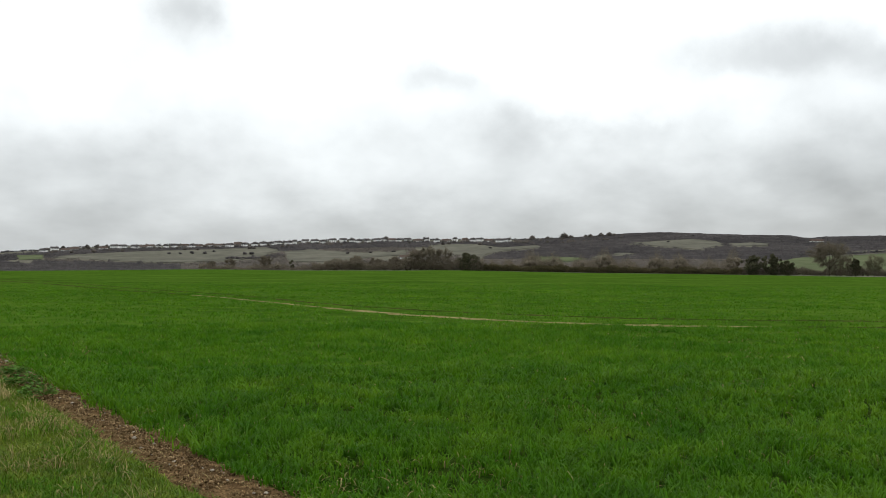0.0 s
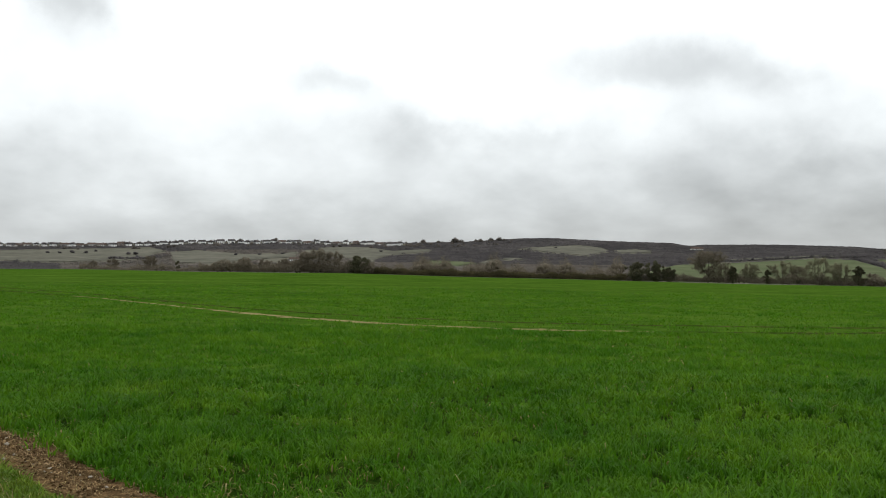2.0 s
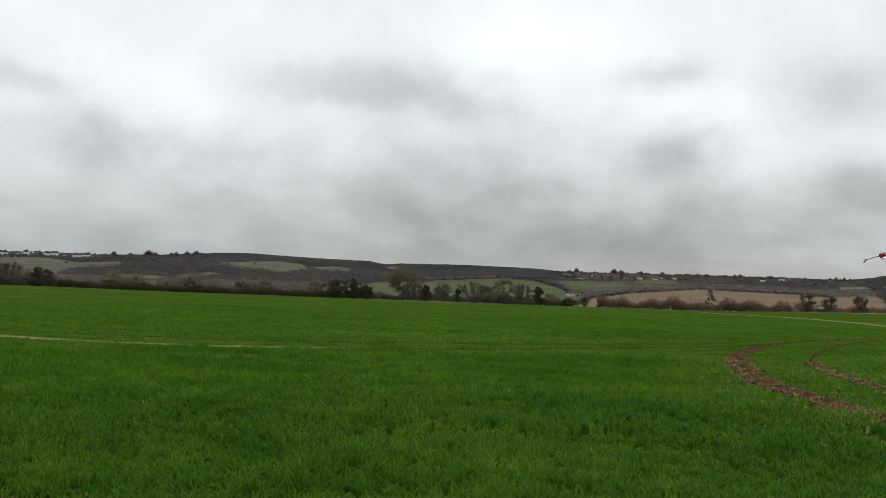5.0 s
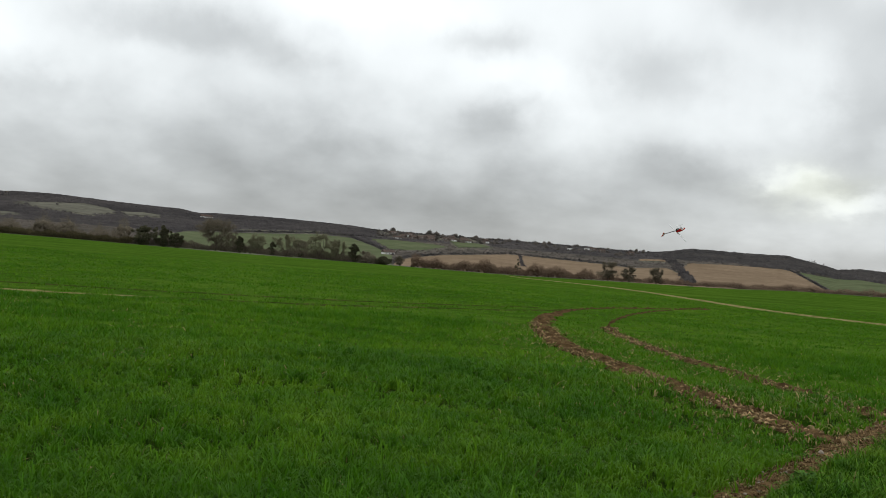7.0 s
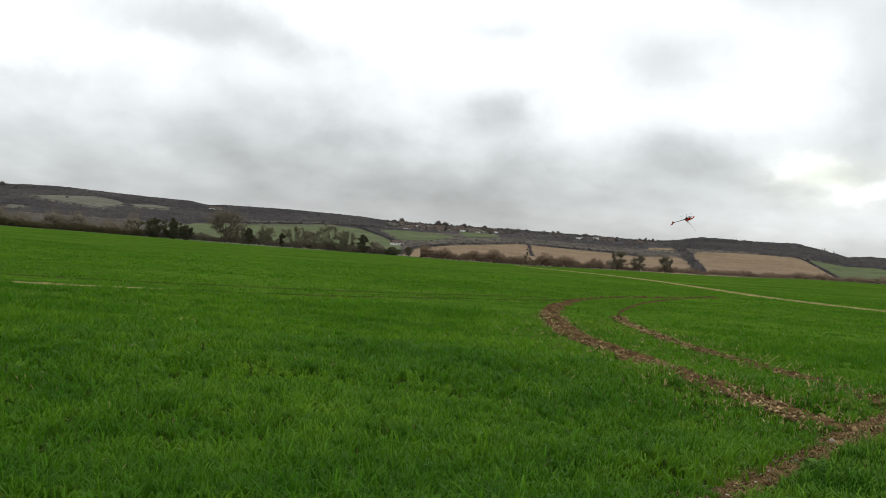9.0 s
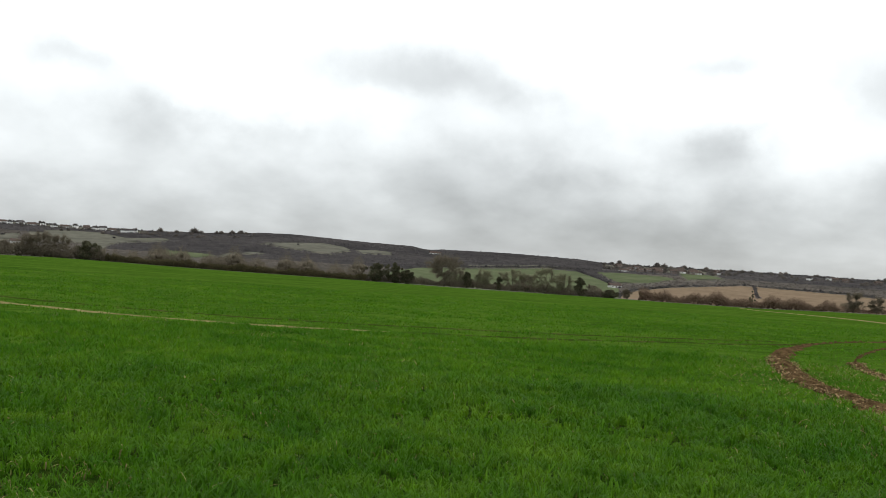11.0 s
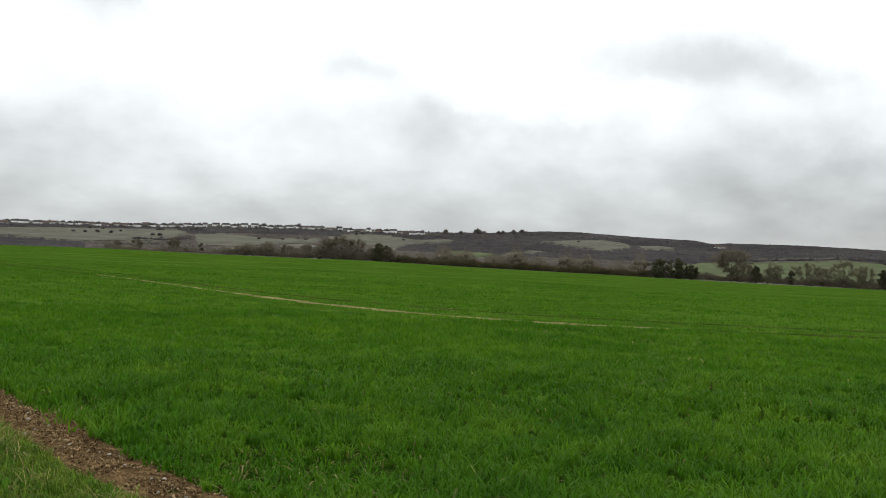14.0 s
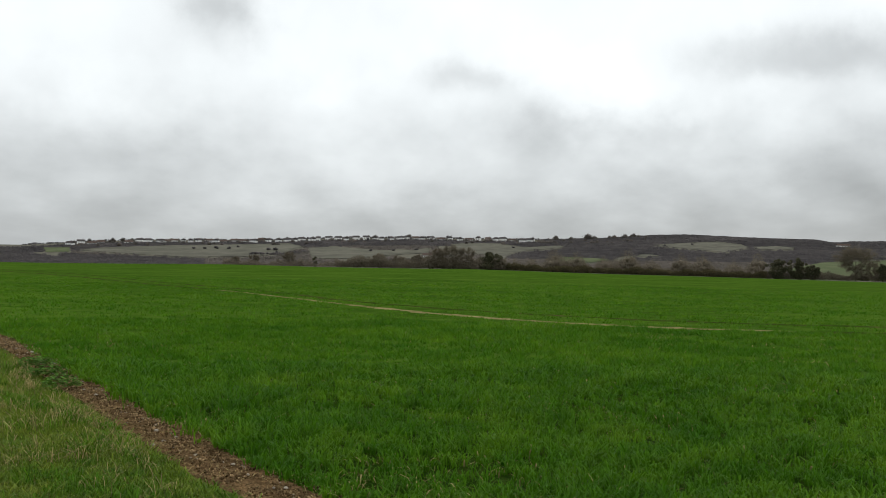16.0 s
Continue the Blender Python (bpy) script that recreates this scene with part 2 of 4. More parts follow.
def land(x, y):
    """Height of the ground at x, y (numbers or arrays)."""
    x, y = np.asarray(x, float), np.asarray(y, float)
    r, az = np.hypot(x, y), np.degrees(np.arctan2(x, y))
    z_edge = EYE + D_EDGE * np.tan(np.radians(edge_el(az)))
    field = z_edge * smooth((r - 40) / (D_EDGE - 40))
    z_foot = EYE + D_FOOT * math.tan(radians(FOOT_EL))
    dip = z_edge + (z_foot - z_edge) * smooth((r - D_EDGE) / (D_FOOT - D_EDGE))
    s = sky_el(az)
    slope = EYE + r * np.tan(np.radians(FOOT_EL + (s - FOOT_EL) * (r - D_FOOT) / (D_RIDGE - D_FOOT)))
    top = EYE + D_RIDGE * np.tan(np.radians(s)) - (r - D_RIDGE) * 0.03
    return np.where(r < D_EDGE, field, np.where(r < D_FOOT, dip, np.where(r < D_RIDGE, slope, top)))


def hill_at(az, el):
    """The place on the far slope that shows at this azimuth and elevation."""
    s = sky_el(az)
    r = D_FOOT + (D_RIDGE - D_FOOT) * (np.asarray(el, float) - FOOT_EL) / (s - FOOT_EL)
    a = np.radians(az)
    return r * np.sin(a), r * np.cos(a)


def at(az, r):
    x, y = r * math.sin(radians(az)), r * math.cos(radians(az))
    return x, y, float(land(x, y))


# ---- mesh helpers ----
def mesh_object(name, verts, faces, mat, parent=None, label="", flat=True):
    me = bpy.data.meshes.new(name)
    me.from_pydata([tuple(v) for v in verts], [], [tuple(f) for f in faces])
    me.materials.append(mat)
    if not flat:
        me.polygons.foreach_set("use_smooth", [True] * len(me.polygons))
    me.update()
    ob = new(name, me)
    if parent:
        ob.parent = parent
    if label:
        ob["label"] = label
    return ob


def soup(name, verts, sizes, loops, mat, parent=None):
    """A large mesh straight from arrays: n x 3 vertices, corners per face, corner indices."""
    me = bpy.data.meshes.new(name)
    verts, sizes, loops = np.asarray(verts, np.float32), np.asarray(sizes, np.int32), np.asarray(loops, np.int32)
    me.vertices.add(len(verts))
    me.vertices.foreach_set("co", verts.ravel())
    me.loops.add(len(loops))
    me.loops.foreach_set("vertex_index", loops)
    me.polygons.add(len(sizes))
    starts = np.concatenate([[0], np.cumsum(sizes)[:-1]]).astype(np.int32)
    me.polygons.foreach_set("loop_start", starts)
    me.materials.append(mat)
    me.update(calc_edges=True)
    ob = new(name, me)
    if parent:
        ob.parent = parent
    return ob


def part(name, bm, mat, parent, label=""):
    me = bpy.data.meshes.new(name)
    bm.to_mesh(me)
    bm.free()
    me.materials.append(mat)
    ob = new(name, me)
    ob.parent = parent
    if label:
        ob["label"] = label
    return ob


def box(bm, x0, x1, y0, y1, z0, z1):
    m = Matrix.LocRotScale(((x0 + x1) / 2, (y0 + y1) / 2, (z0 + z1) / 2), None, (x1 - x0, y1 - y0, z1 - z0))
    bmesh.ops.create_cube(bm, size=1, matrix=m)
    return bm


def tube(bm, a, b, ra, rb, n=8):
    a, b = Vector(a), Vector(b)
    d = b - a
    q = d.to_track_quat("Z", "Y").to_matrix().to_4x4()
    bmesh.ops.create_cone(bm, cap_ends=True, segments=n, radius1=ra, radius2=rb, depth=d.length, matrix=Matrix.Translation((a + b) / 2) @ q)
    return bm


# ---- the ground: one sheet from the camera's feet to the horizon ----
def build_ground():
    azs = np.concatenate([np.arange(-180, -40, 5.0), np.arange(-40, 75, 0.5), np.arange(75, 180, 5.0)])
    rs = np.concatenate([[1.0], np.arange(3, 40, 2.0), np.arange(40, 100, 6.0), np.arange(100, 300, 20.0), [300, 305, 315, 340, 380, 430, 490, 550], np.arange(600, 1700, 40.0),
                         [1700, 1720, 1800, 2000, 2400, 3000, 3800, 4700]])
    a, r = np.meshgrid(np.radians(azs), rs)
    x, y = r * np.sin(a), r * np.cos(a)
    z = land(x, y)
    rough = np.array([noise.noise((px * 0.02, py * 0.02, 3.0)) for px, py in zip(x.ravel(), y.ravel())]).reshape(x.shape)
    z = z + np.where(r < 290, 0.0, np.where(r < 600, 0.5, 0.25)) * rough
    verts = np.concatenate([np.stack([x, y, z], -1).reshape(-1, 3), [[0, 0, 0.0]]])
    n, faces, mats = len(azs), [], []
    for i in range(len(rs) - 1):
        for j in range(n):
            k = (j + 1) % n
            faces.append((i * n + j, (i + 1) * n + j, (i + 1) * n + k, i * n + k))
            # nearest rings take the floor tone with tuft shade painted in
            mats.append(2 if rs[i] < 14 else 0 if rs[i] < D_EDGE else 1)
    for j in range(n):
        faces.append((len(verts) - 1, j, (j + 1) % n))
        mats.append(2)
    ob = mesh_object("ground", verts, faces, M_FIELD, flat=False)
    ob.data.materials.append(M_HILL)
    ob.data.materials.append(M_UNDER_SHADE)
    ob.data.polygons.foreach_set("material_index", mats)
    return tagged(ob, "green crop field falling away to a rough grassy valley", "ground", kind="structure")


build_ground()


# ---- tracks, ruts and the bare margin ----
def curve_through(points, step=0.25):
    """A smooth line through a few places, at even steps."""
    p = [Vector((*q, 0)) for q in points]
    p = [2 * p[0] - p[1]] + p + [2 * p[-1] - p[-2]]
    out = []
    for i in range(1, len(p) - 2):
        n = max(2, int((p[i + 1] - p[i]).length / step))
        for j in range(n):
            t = j / n
            a, b, c, d = p[i - 1], p[i], p[i + 1], p[i + 2]
            out.append(0.5 * (2 * b + (c - a) * t + (2 * a - 5 * b + 4 * c - d) * t * t + (3 * b - a - 3 * c + d) * t ** 3))
    out.append(p[-2])
    return np.array([(v.x, v.y) for v in out])


def normals(line):
    d = np.gradient(line, axis=0)
    d /= np.linalg.norm(d, axis=1)[:, None]
    return np.stack([-d[:, 1], d[:, 0]], -1)


def strip(name, line, half, mat, label, lift=0.012, lump=0.03, across=7, ragged=0.25, seed=0.0, lug=0.0, flat=True):
    nrm, verts, faces = normals(line), [], []
    for i, (p, q) in enumerate(zip(line, nrm)):
        w = half[i] if hasattr(half, "__len__") else half
        for j in range(across):
            s = 2 * j / (across - 1) - 1
            rag = max(.08, 1 + ragged * noise.noise((p[0] * 0.8, p[1] * 0.8, 7.0 * (1 if s > 0 else -1) + seed)) * 1.6)
            x, y = p + q * s * w * rag
            z = float(land(x, y)) + lift * (1 - s * s) ** 0.5 + lump * noise.noise((x * 3.1, y * 3.1, seed)) * (1 - s * s) + 0.004
            z += 0.4 * lump * noise.noise((x * 11, y * 11, seed)) * (1 - s * s)
            # bars pressed by a tractor tyre, slanting from the middle
            z += lug * math.sin(2 * math.pi * (i * 0.09 / 0.34 + abs(s) * 0.45)) * (1 - s * s)
            verts.append((x, y, z))
    for i in range(len(line) - 1):
        for j in range(across - 1):
            a = i * across + j
            faces.append((a, a + 1, a + across + 1, a + across))
    return tagged(mesh_object(name, verts, faces, mat, flat=flat), label, "soil strip", kind="structure")


MARGIN = curve_through([(-34, 66), (-20, 40), (-11.2, 23.3), (-7.5, 16.9), (-5.5, 13.75), (-4.08, 11.4), (-2.83, 9.4), (-1.96, 8.03), (-1.39, 7.15), (0.28, 5.42), (2.4, 4.3), (4.6, 4.35), (5.83, 4.79), (6.9, 5.22),
                        (8.0, 5.6), (9.2, 6.02), (10.4, 6.5), (11.95, 7.12), (14, 8.0), (16, 8.95), (26, 13.6), (40, 20)], 0.12)
MARGIN_HALF = np.where(MARGIN[:, 0] < 3, 0.17 + 0.10 * smooth((19 - np.hypot(*MARGIN.T)) / 6), 0.18 + 0.09 * np.exp(-((MARGIN[:, 0] - 9.8) / 1.4) ** 2)) + 0.02 * np.sin(MARGIN[:, 0] * 2.1)
RUT_A = curve_through([(44, 37.5), (37, 35.2), (30.2, 32.2), (24.5, 28.0), (19.3, 22.8), (16.3, 18.9), (14.3, 16.0), (13.1, 13.7), (12.0, 11.3), (11.05, 9.4), (10.3, 7.9), (9.85, 6.95), (9.62, 6.4)], 0.09)
RUT_B = curve_through([(45, 39), (33, 31.6), (25.2, 25.6), (20.2, 20.8), (17.6, 17.2), (16.1, 14.8), (15.1, 12.9), (14.4, 11.36), (14.0, 10.46), (13.5, 9.55), (13.1, 8.75), (12.8, 8.1), (12.5, 7.5)], 0.09)
TRAM_A = curve_through([(-13, 53), (-10.9, 49.9), (-5, 39.4), (-1.2, 33.2), (1.6, 30), (4.2, 28.0), (6.4, 27.2), (9, 26.7)], 0.4)
TRAM_B = curve_through([(-60, 126), (-37, 95), (-21.5, 69.5), (-10.9, 53.6), (-5.3, 43.0), (-1.2, 37.0), (2, 33.8), (5, 31.6), (8, 30.4), (12, 29.8), (18, 29.6), (26, 31.0)], 0.4)
TRAM_C = curve_through([(9.4, 26.7), (13, 26.6), (18, 27.4), (23.4, 28.6), (29, 31.4)], 0.4)
PATH = curve_through([(165, 210), (100.5, 110), (77.6, 75.5), (62.4, 54.2), (54.4, 42.9), (51.2, 37.0), (49.6, 32.4), (48.9, 28.5), (47, 20)], 0.8)

strip("soil_margin", MARGIN, MARGIN_HALF, M_SOIL, "bare brown soil margin with flints round the crop", 0.012, 0.024, 11, flat=False)
strip("wheel_rut", RUT_A, 0.30 - 0.08 * smooth((14.5 - np.hypot(*RUT_A.T)) / 3.0) - 0.22 * smooth((np.hypot(*RUT_A.T) - 33) / 10), M_SOIL, "churned brown wheel rut curving through the crop", 0.03, 0.085, 9, 0.55, 3.0, 0.028)
strip("wheel_rut", RUT_B, 0.19 - 0.14 * smooth((np.hypot(*RUT_B.T) - 16) / 9), M_SOIL, "churned brown wheel rut, partly grown over", 0.025, 0.07, 9, 1.3, 9.0, 0.025)
strip("tramline", TRAM_A, 0.07 + 0.15 * smooth((46 - TRAM_A[:, 1]) / 12), M_PALE, "pale bare tramline through the green crop", 0.02, 0.02, 5, 1.4, 4.0)
# dark strip shows worn crop plus rut shade put into its colour
strip("tramline", TRAM_B, 0.15, M_WORN_SHADE, "thin dark tramline through the green crop", 0.02, 0.02, 5, 1.5, 5.0)
strip("tramline", TRAM_C, 0.22, M_WORN_SHADE, "thin earthy tramline through the green crop", 0.02, 0.02, 5, 1.6, 6.0)
strip("tramline", curve_through([(-60, 120), (-37, 90), (-22, 66.3), (-14, 54.5)], 0.5), 0.35, M_WORN_SHADE, "thin dark tramline through the green crop", 0.02, 0.02, 5, 0.8, 11.0)
strip("footpath", PATH, 0.62, M_PALE, "pale trodden track crossing the green field", 0.05, 0.02, 5, 0.25, 8.0)


def build_verge():
    nrm = normals(MARGIN)
    verts, faces = [], []
    steps = (0.25, 0.5, 0.9, 1.5, 2.4, 4.0, 7.0, 12.0)
    for p, q, h in zip(MARGIN, nrm, MARGIN_HALF):
        for s in steps:
            x, y = p - q * (s - 0.25 + h * 1.05)
            up = 0.012 + 0.012 * noise.noise((x * 0.9, y * 0.9, 2.0))
            verts.append((x, y, float(land(x, y)) + up + 0.008))
    n = len(steps)
    for i in range(len(MARGIN) - 1):
        for j in range(n - 1):
            a = i * n + j
            faces.append((a, a + n, a + n + 1, a + 1))
    return tagged(mesh_object("verge", verts, faces, M_VERGE, flat=False), "rough grassy verge beside the bare soil margin", "verge", kind="structure")


build_verge()


# ---- standing crop and grass, blade by blade ----
def side_of(xy, line, nrm):
    """Signed distance from a line: positive on the crop's side of the margin."""
    best, sign = np.full(len(xy), 1e9), np.ones(len(xy))
    for s in range(0, len(xy), 40000):
        c = xy[s:s + 40000]
        d = ((c[:, None, :] - line[None, ::3, :]) ** 2).sum(-1)
        i = d.argmin(1)
        best[s:s + 40000] = np.sqrt(d[np.arange(len(c)), i])
        sign[s:s + 40000] = np.sign(((c - line[::3][i]) * nrm[::3][i]).sum(-1))
    return best * sign


def scatter(rng, r0, r1, density, a0=-30, a1=66):
    area = radians(a1 - a0) / 2 * (r1 * r1 - r0 * r0)
    n = int(area * density)
    r = np.sqrt(rng.uniform(r0 * r0, r1 * r1, n))
    a = np.radians(rng.uniform(a0, a1, n))
    return np.stack([r * np.sin(a), r * np.cos(a)], -1)


def patchy(xy, scale, seed):
    """A cheap smooth field between about -1 and 1."""
    x, y = xy[:, 0] * scale, xy[:, 1] * scale
    return (np.sin(1.7 * x + 1.3 * np.sin(0.9 * y + seed)) + np.sin(2.1 * y + 1.5 * np.sin(1.1 * x + 2 * seed)) + np.sin(1.3 * (x + y) + seed * 3)) / 3


def blades(rng, xy, height, width, lean, base=0.0, bend=True):
    """Vertex, corner and size arrays for one blade at each place; bent ones arch over and droop at the tip."""
    n = len(xy)
    h = height * rng.lognormal(0, 0.22, n)
    w = width * rng.uniform(0.6, 1.3, n) / 2
    tip = rng.uniform(0, 2 * np.pi, n)
    turn = tip + np.pi / 2 + rng.normal(0, 0.5, n)
    reach = h * np.abs(rng.normal(lean, lean * 0.5, n))
    z = land(xy[:, 0], xy[:, 1]) + base
    side = np.stack([np.cos(turn) * w, np.sin(turn) * w, np.zeros(n)], -1)
    p = np.stack([xy[:, 0], xy[:, 1], z], -1)
    out = np.stack([np.cos(tip) * reach, np.sin(tip) * reach, np.zeros(n)], -1)
    up = np.stack([np.zeros(n), np.zeros(n), h], -1)
    if not bend:
        v = np.stack([p - side, p + side, p + out + up], 1).reshape(-1, 3)
        i = np.arange(n)[:, None] * 3 + np.array([0, 1, 2])
        return v, i.ravel(), np.full(n, 3)
    droop = rng.uniform(0.62, 1.02, n)[:, None]
    mid, bow, top = p + out * 0.22 + up * 0.62, p + out * 0.62 + up * 0.98, p + out * 1.1 + up * droop
    v = np.stack([p - side * 0.8, p + side * 0.8, mid + side, mid - side, bow + side * 0.8, bow - side * 0.8, top], 1).reshape(-1, 3)
    i = np.arange(n)[:, None] * 7 + np.array([0, 1, 2, 3, 3, 2, 4, 5, 5, 4, 6])
    return v, i.ravel(), np.tile([4, 4, 3], n)


def join_soups(parts):
    vs, ls, ss, k = [], [], [], 0
    for v, l, s in parts:
        vs.append(v), ls.append(l + k), ss.append(s)
        k += len(v)
    return np.concatenate(vs), np.concatenate(ss), np.concatenate(ls)


def clear_of(xy, line, reach):
    return np.abs(side_of(xy, line, normals(line))) > reach


def tufts(rng, xy, count, reach):
    """Blade places gathered in tufts round each centre."""
    n = np.repeat(xy, count, 0)
    return n + rng.normal(0, reach, n.shape)


def build_crop():
    rng = np.random.default_rng(5)
    out, litter = [], []
    # from, to, tufts a square metre, blades a tuft, spread, height, width, lean, bent
    tiers = ((4.0, 7.5, 300, 10, 0.024, 0.086, 0.0100, 0.8, True), (7.5, 11.0, 185, 10, 0.026, 0.086, 0.0115, 0.8, True), (11.0, 16.0, 115, 9, 0.032, 0.092, 0.0160, 0.8, True),
             (16.0, 28.0, 56, 9, 0.045, 0.080, 0.025, 1.0, False), (28.0, 95.0, 10, 7, 0.14, 0.060, 0.040, 0.9, False))
    for r0, r1, density, count, spread, h, w, lean, bend in tiers:
        c = scatter(rng, r0, r1, density)
        # drilled in rows, with thin places
        row = np.sin((c[:, 0] * 0.93 + c[:, 1] * -0.36) * 2 * np.pi / 0.26 + 0.8 * patchy(c, 0.7, 1.0))
        thin = patchy(c, 0.9, 2.0) + 0.7 * patchy(c, 0.25, 6.0)
        ok = (rng.uniform(-2.4, 1, len(c)) < row) & (rng.uniform(0, 1, len(c)) > np.clip((thin - 0.55) * 0.9, 0, 0.42))
        ok &= rng.uniform(0, 1, len(c)) < np.clip((100 - np.hypot(*c.T)) / 55, 0, 1)
        # beaten down where the wheels went
        worn = np.minimum(np.abs(side_of(c, RUT_A, normals(RUT_A))), np.abs(side_of(c, RUT_B, normals(RUT_B))))
        ok &= rng.uniform(0, 1, len(c)) > 0.52 * np.exp(-(worn / 1.5) ** 2)
        xy = tufts(rng, c[ok], count, spread)
        keep = side_of(xy, MARGIN, normals(MARGIN)) > np.where(xy[:, 0] < 3, 0.21, 0.17) + 0.06 * patchy(xy, 3.0, 1.0) + 0.08 * np.exp(-((xy[:, 0] - 9.8) / 1.4) ** 2)
        for line, reach in ((RUT_A, 0.27), (RUT_B, 0.18), (TRAM_A, 0.46), (TRAM_B, 0.32), (TRAM_C, 0.22), (PATH, 0.75)):
            stray = rng.uniform(0, 1, len(xy)) < (0.14 if line is RUT_A else 0.40 if line is RUT_B else 0.22 if line is TRAM_B or line is TRAM_C else 0.08)
            keep &= stray | clear_of(xy, line, reach * (1 + (0.5 if line is RUT_A or line is RUT_B else 1.1) * patchy(xy, 1.5, 4.0) + 0.35 * patchy(xy, 5.0, 2.0)))
        grown = np.repeat(rng.lognormal(0, 0.15, int(ok.sum())), count)[keep]
        keep0 = keep
        xy = xy[keep]
        tall = h * grown * (1 + 0.33 * patchy(xy, 1.1, 3.0) + 0.28 * patchy(xy, 0.3, 8.0))
        dead = (np.hypot(*xy.T) < 28) & (rng.uniform(0, 1, len(xy)) < 0.010 + 0.30 * np.repeat(np.exp(-(worn[ok] / 1.2) ** 2), count)[keep0] + 0.15 * np.clip(patchy(xy, 0.9, 2.0) + 0.7 * patchy(xy, 0.25, 6.0) - 0.5, 0, 1))
        out.append(blades(rng, xy[~dead], tall[~dead], w, lean, -0.005, bend))
        litter.append(blades(rng, xy[dead], tall[dead] * 0.6, w, 1.6, 0.0, bend))
    v, s, l = join_soups(out)
    tagged(soup("wheat_crop", v, s, l, M_BLADE), "dense young green wheat growing in drilled rows", "crop", kind="stuff")
    v, s, l = join_soups(litter)
    tagged(soup("dead_blades", v, s, l, M_DRY), "withered straw-coloured blades among the green crop", "crop", kind="stuff")


build_crop()


def build_verge_grass():
    rng = np.random.default_rng(8)
    green, lush, dry = [], [], []
    xy = np.concatenate([scatter(rng, 3.5, 10.0, 2300), scatter(rng, 10.0, 15.0, 1500), scatter(rng, 15.0, 24.0, 600)])
    d = side_of(xy, MARGIN, normals(MARGIN))
    az = np.degrees(np.arctan2(xy[:, 0], xy[:, 1]))
    ok = (d < np.where(xy[:, 0] < 3, -0.37, -0.28)) & (d > -11) & (((az > -26.5) & (az < -4)) | ((az > 37) & (az < 63)))
    xy, d = xy[ok], d[ok]
    wisp = patchy(xy, 1.6, 5.0)
    mound = patchy(xy, 2.3, 3.0) + 0.6 * patchy(xy, 5.5, 7.0)
    right = xy[:, 0] > 3
    # straw gathers in tufts along the bare soil and in patches behind it
    chance = np.where(right, 0.010, 0.010 + 0.16 * np.clip(wisp - 0.1, 0, 1) * np.clip(mound + 0.2, 0, 1) + 0.22 * (d > -0.65) * np.clip(mound + 0.2, 0, 1))
    pick = rng.uniform(0, 1, len(xy)) < chance
    g = ~pick & ~right
    rich = g & (mound > 0.35) & (rng.uniform(0, 1, len(xy)) < 0.7)
    lush.append(blades(rng, xy[rich], 0.085, 0.008, 0.9, 0.005))
    g &= ~rich
    for near in (True, False):
        k = g & ((np.hypot(*xy.T) < 9.5) == near)
        green.append(blades(rng, xy[k], 0.070 * (1 + 0.25 * wisp[k] + 0.30 * mound[k]), 0.0075 if near else 0.011, 0.9, 0.005, near))
    k = ~pick & right
    thick, rise = xy[k], mound[k]
    lush.append(blades(rng, thick, 0.105 * (1 + 0.45 * np.clip(rise, -1, 1)), 0.0110, 0.85, 0.005))
    dry.append(blades(rng, xy[pick], 0.095 + 0.025 * wisp[pick], 0.0055, 1.0, 0.01))
    # pale tufts of last year's stalks, thickest beside the soil
    c = scatter(rng, 4.5, 15.0, 8.0, -30, -4)
    far = side_of(c, MARGIN, normals(MARGIN))
    c = c[(far < -0.40) & (far > -6) & (rng.uniform(0, 1, len(c)) < np.where(far > -0.7, 1.0, 0.55))]
    stalks = tufts(rng, c, 17, 0.06)
    dry.append(blades(rng, stalks, 0.100, 0.0048, 1.5, 0.005))
    # loose straw lying on the bare soil
    bits = scatter(rng, 3.5, 16.0, 160)
    bits = bits[np.abs(side_of(bits, MARGIN, normals(MARGIN))) < 0.32]
    dry.append(blades(rng, bits, 0.010, 0.004, 4.5, 0.030))
    # round the camera's stand, out of the crop
    ring = scatter(rng, 0.6, 8.0, 110, 66, 330)
    ring = ring[side_of(ring, MARGIN, normals(MARGIN)) < -0.4]
    green.append(blades(rng, ring, 0.09, 0.014, 0.8, 0.01, False))
    v, s, l = join_soups(green)
    tagged(soup("verge_grass", v, s, l, M_VGRASS), "short green grass on the verge", "grass", kind="stuff")
    v, s, l = join_soups(lush)
    tagged(soup("verge_grass", v, s, l, M_LUSH), "lush dark green grass in low mounds on the verge", "grass", kind="stuff")
    v, s, l = join_soups(dry)
    tagged(soup("dry_grass", v, s, l, M_DRY), "straw-coloured dead grass tufts on the verge", "grass", kind="stuff")


build_verge_grass()

ICO = None


def ico_base():
    global ICO
    if ICO is None:
        bm = bmesh.new()
        bmesh.ops.create_icosphere(bm, subdivisions=1, radius=1)
        ICO = (np.array([v.co[:] for v in bm.verts]), np.array([[v.index for v in f.verts] for f in bm.faces]))
        bm.free()
    return ICO


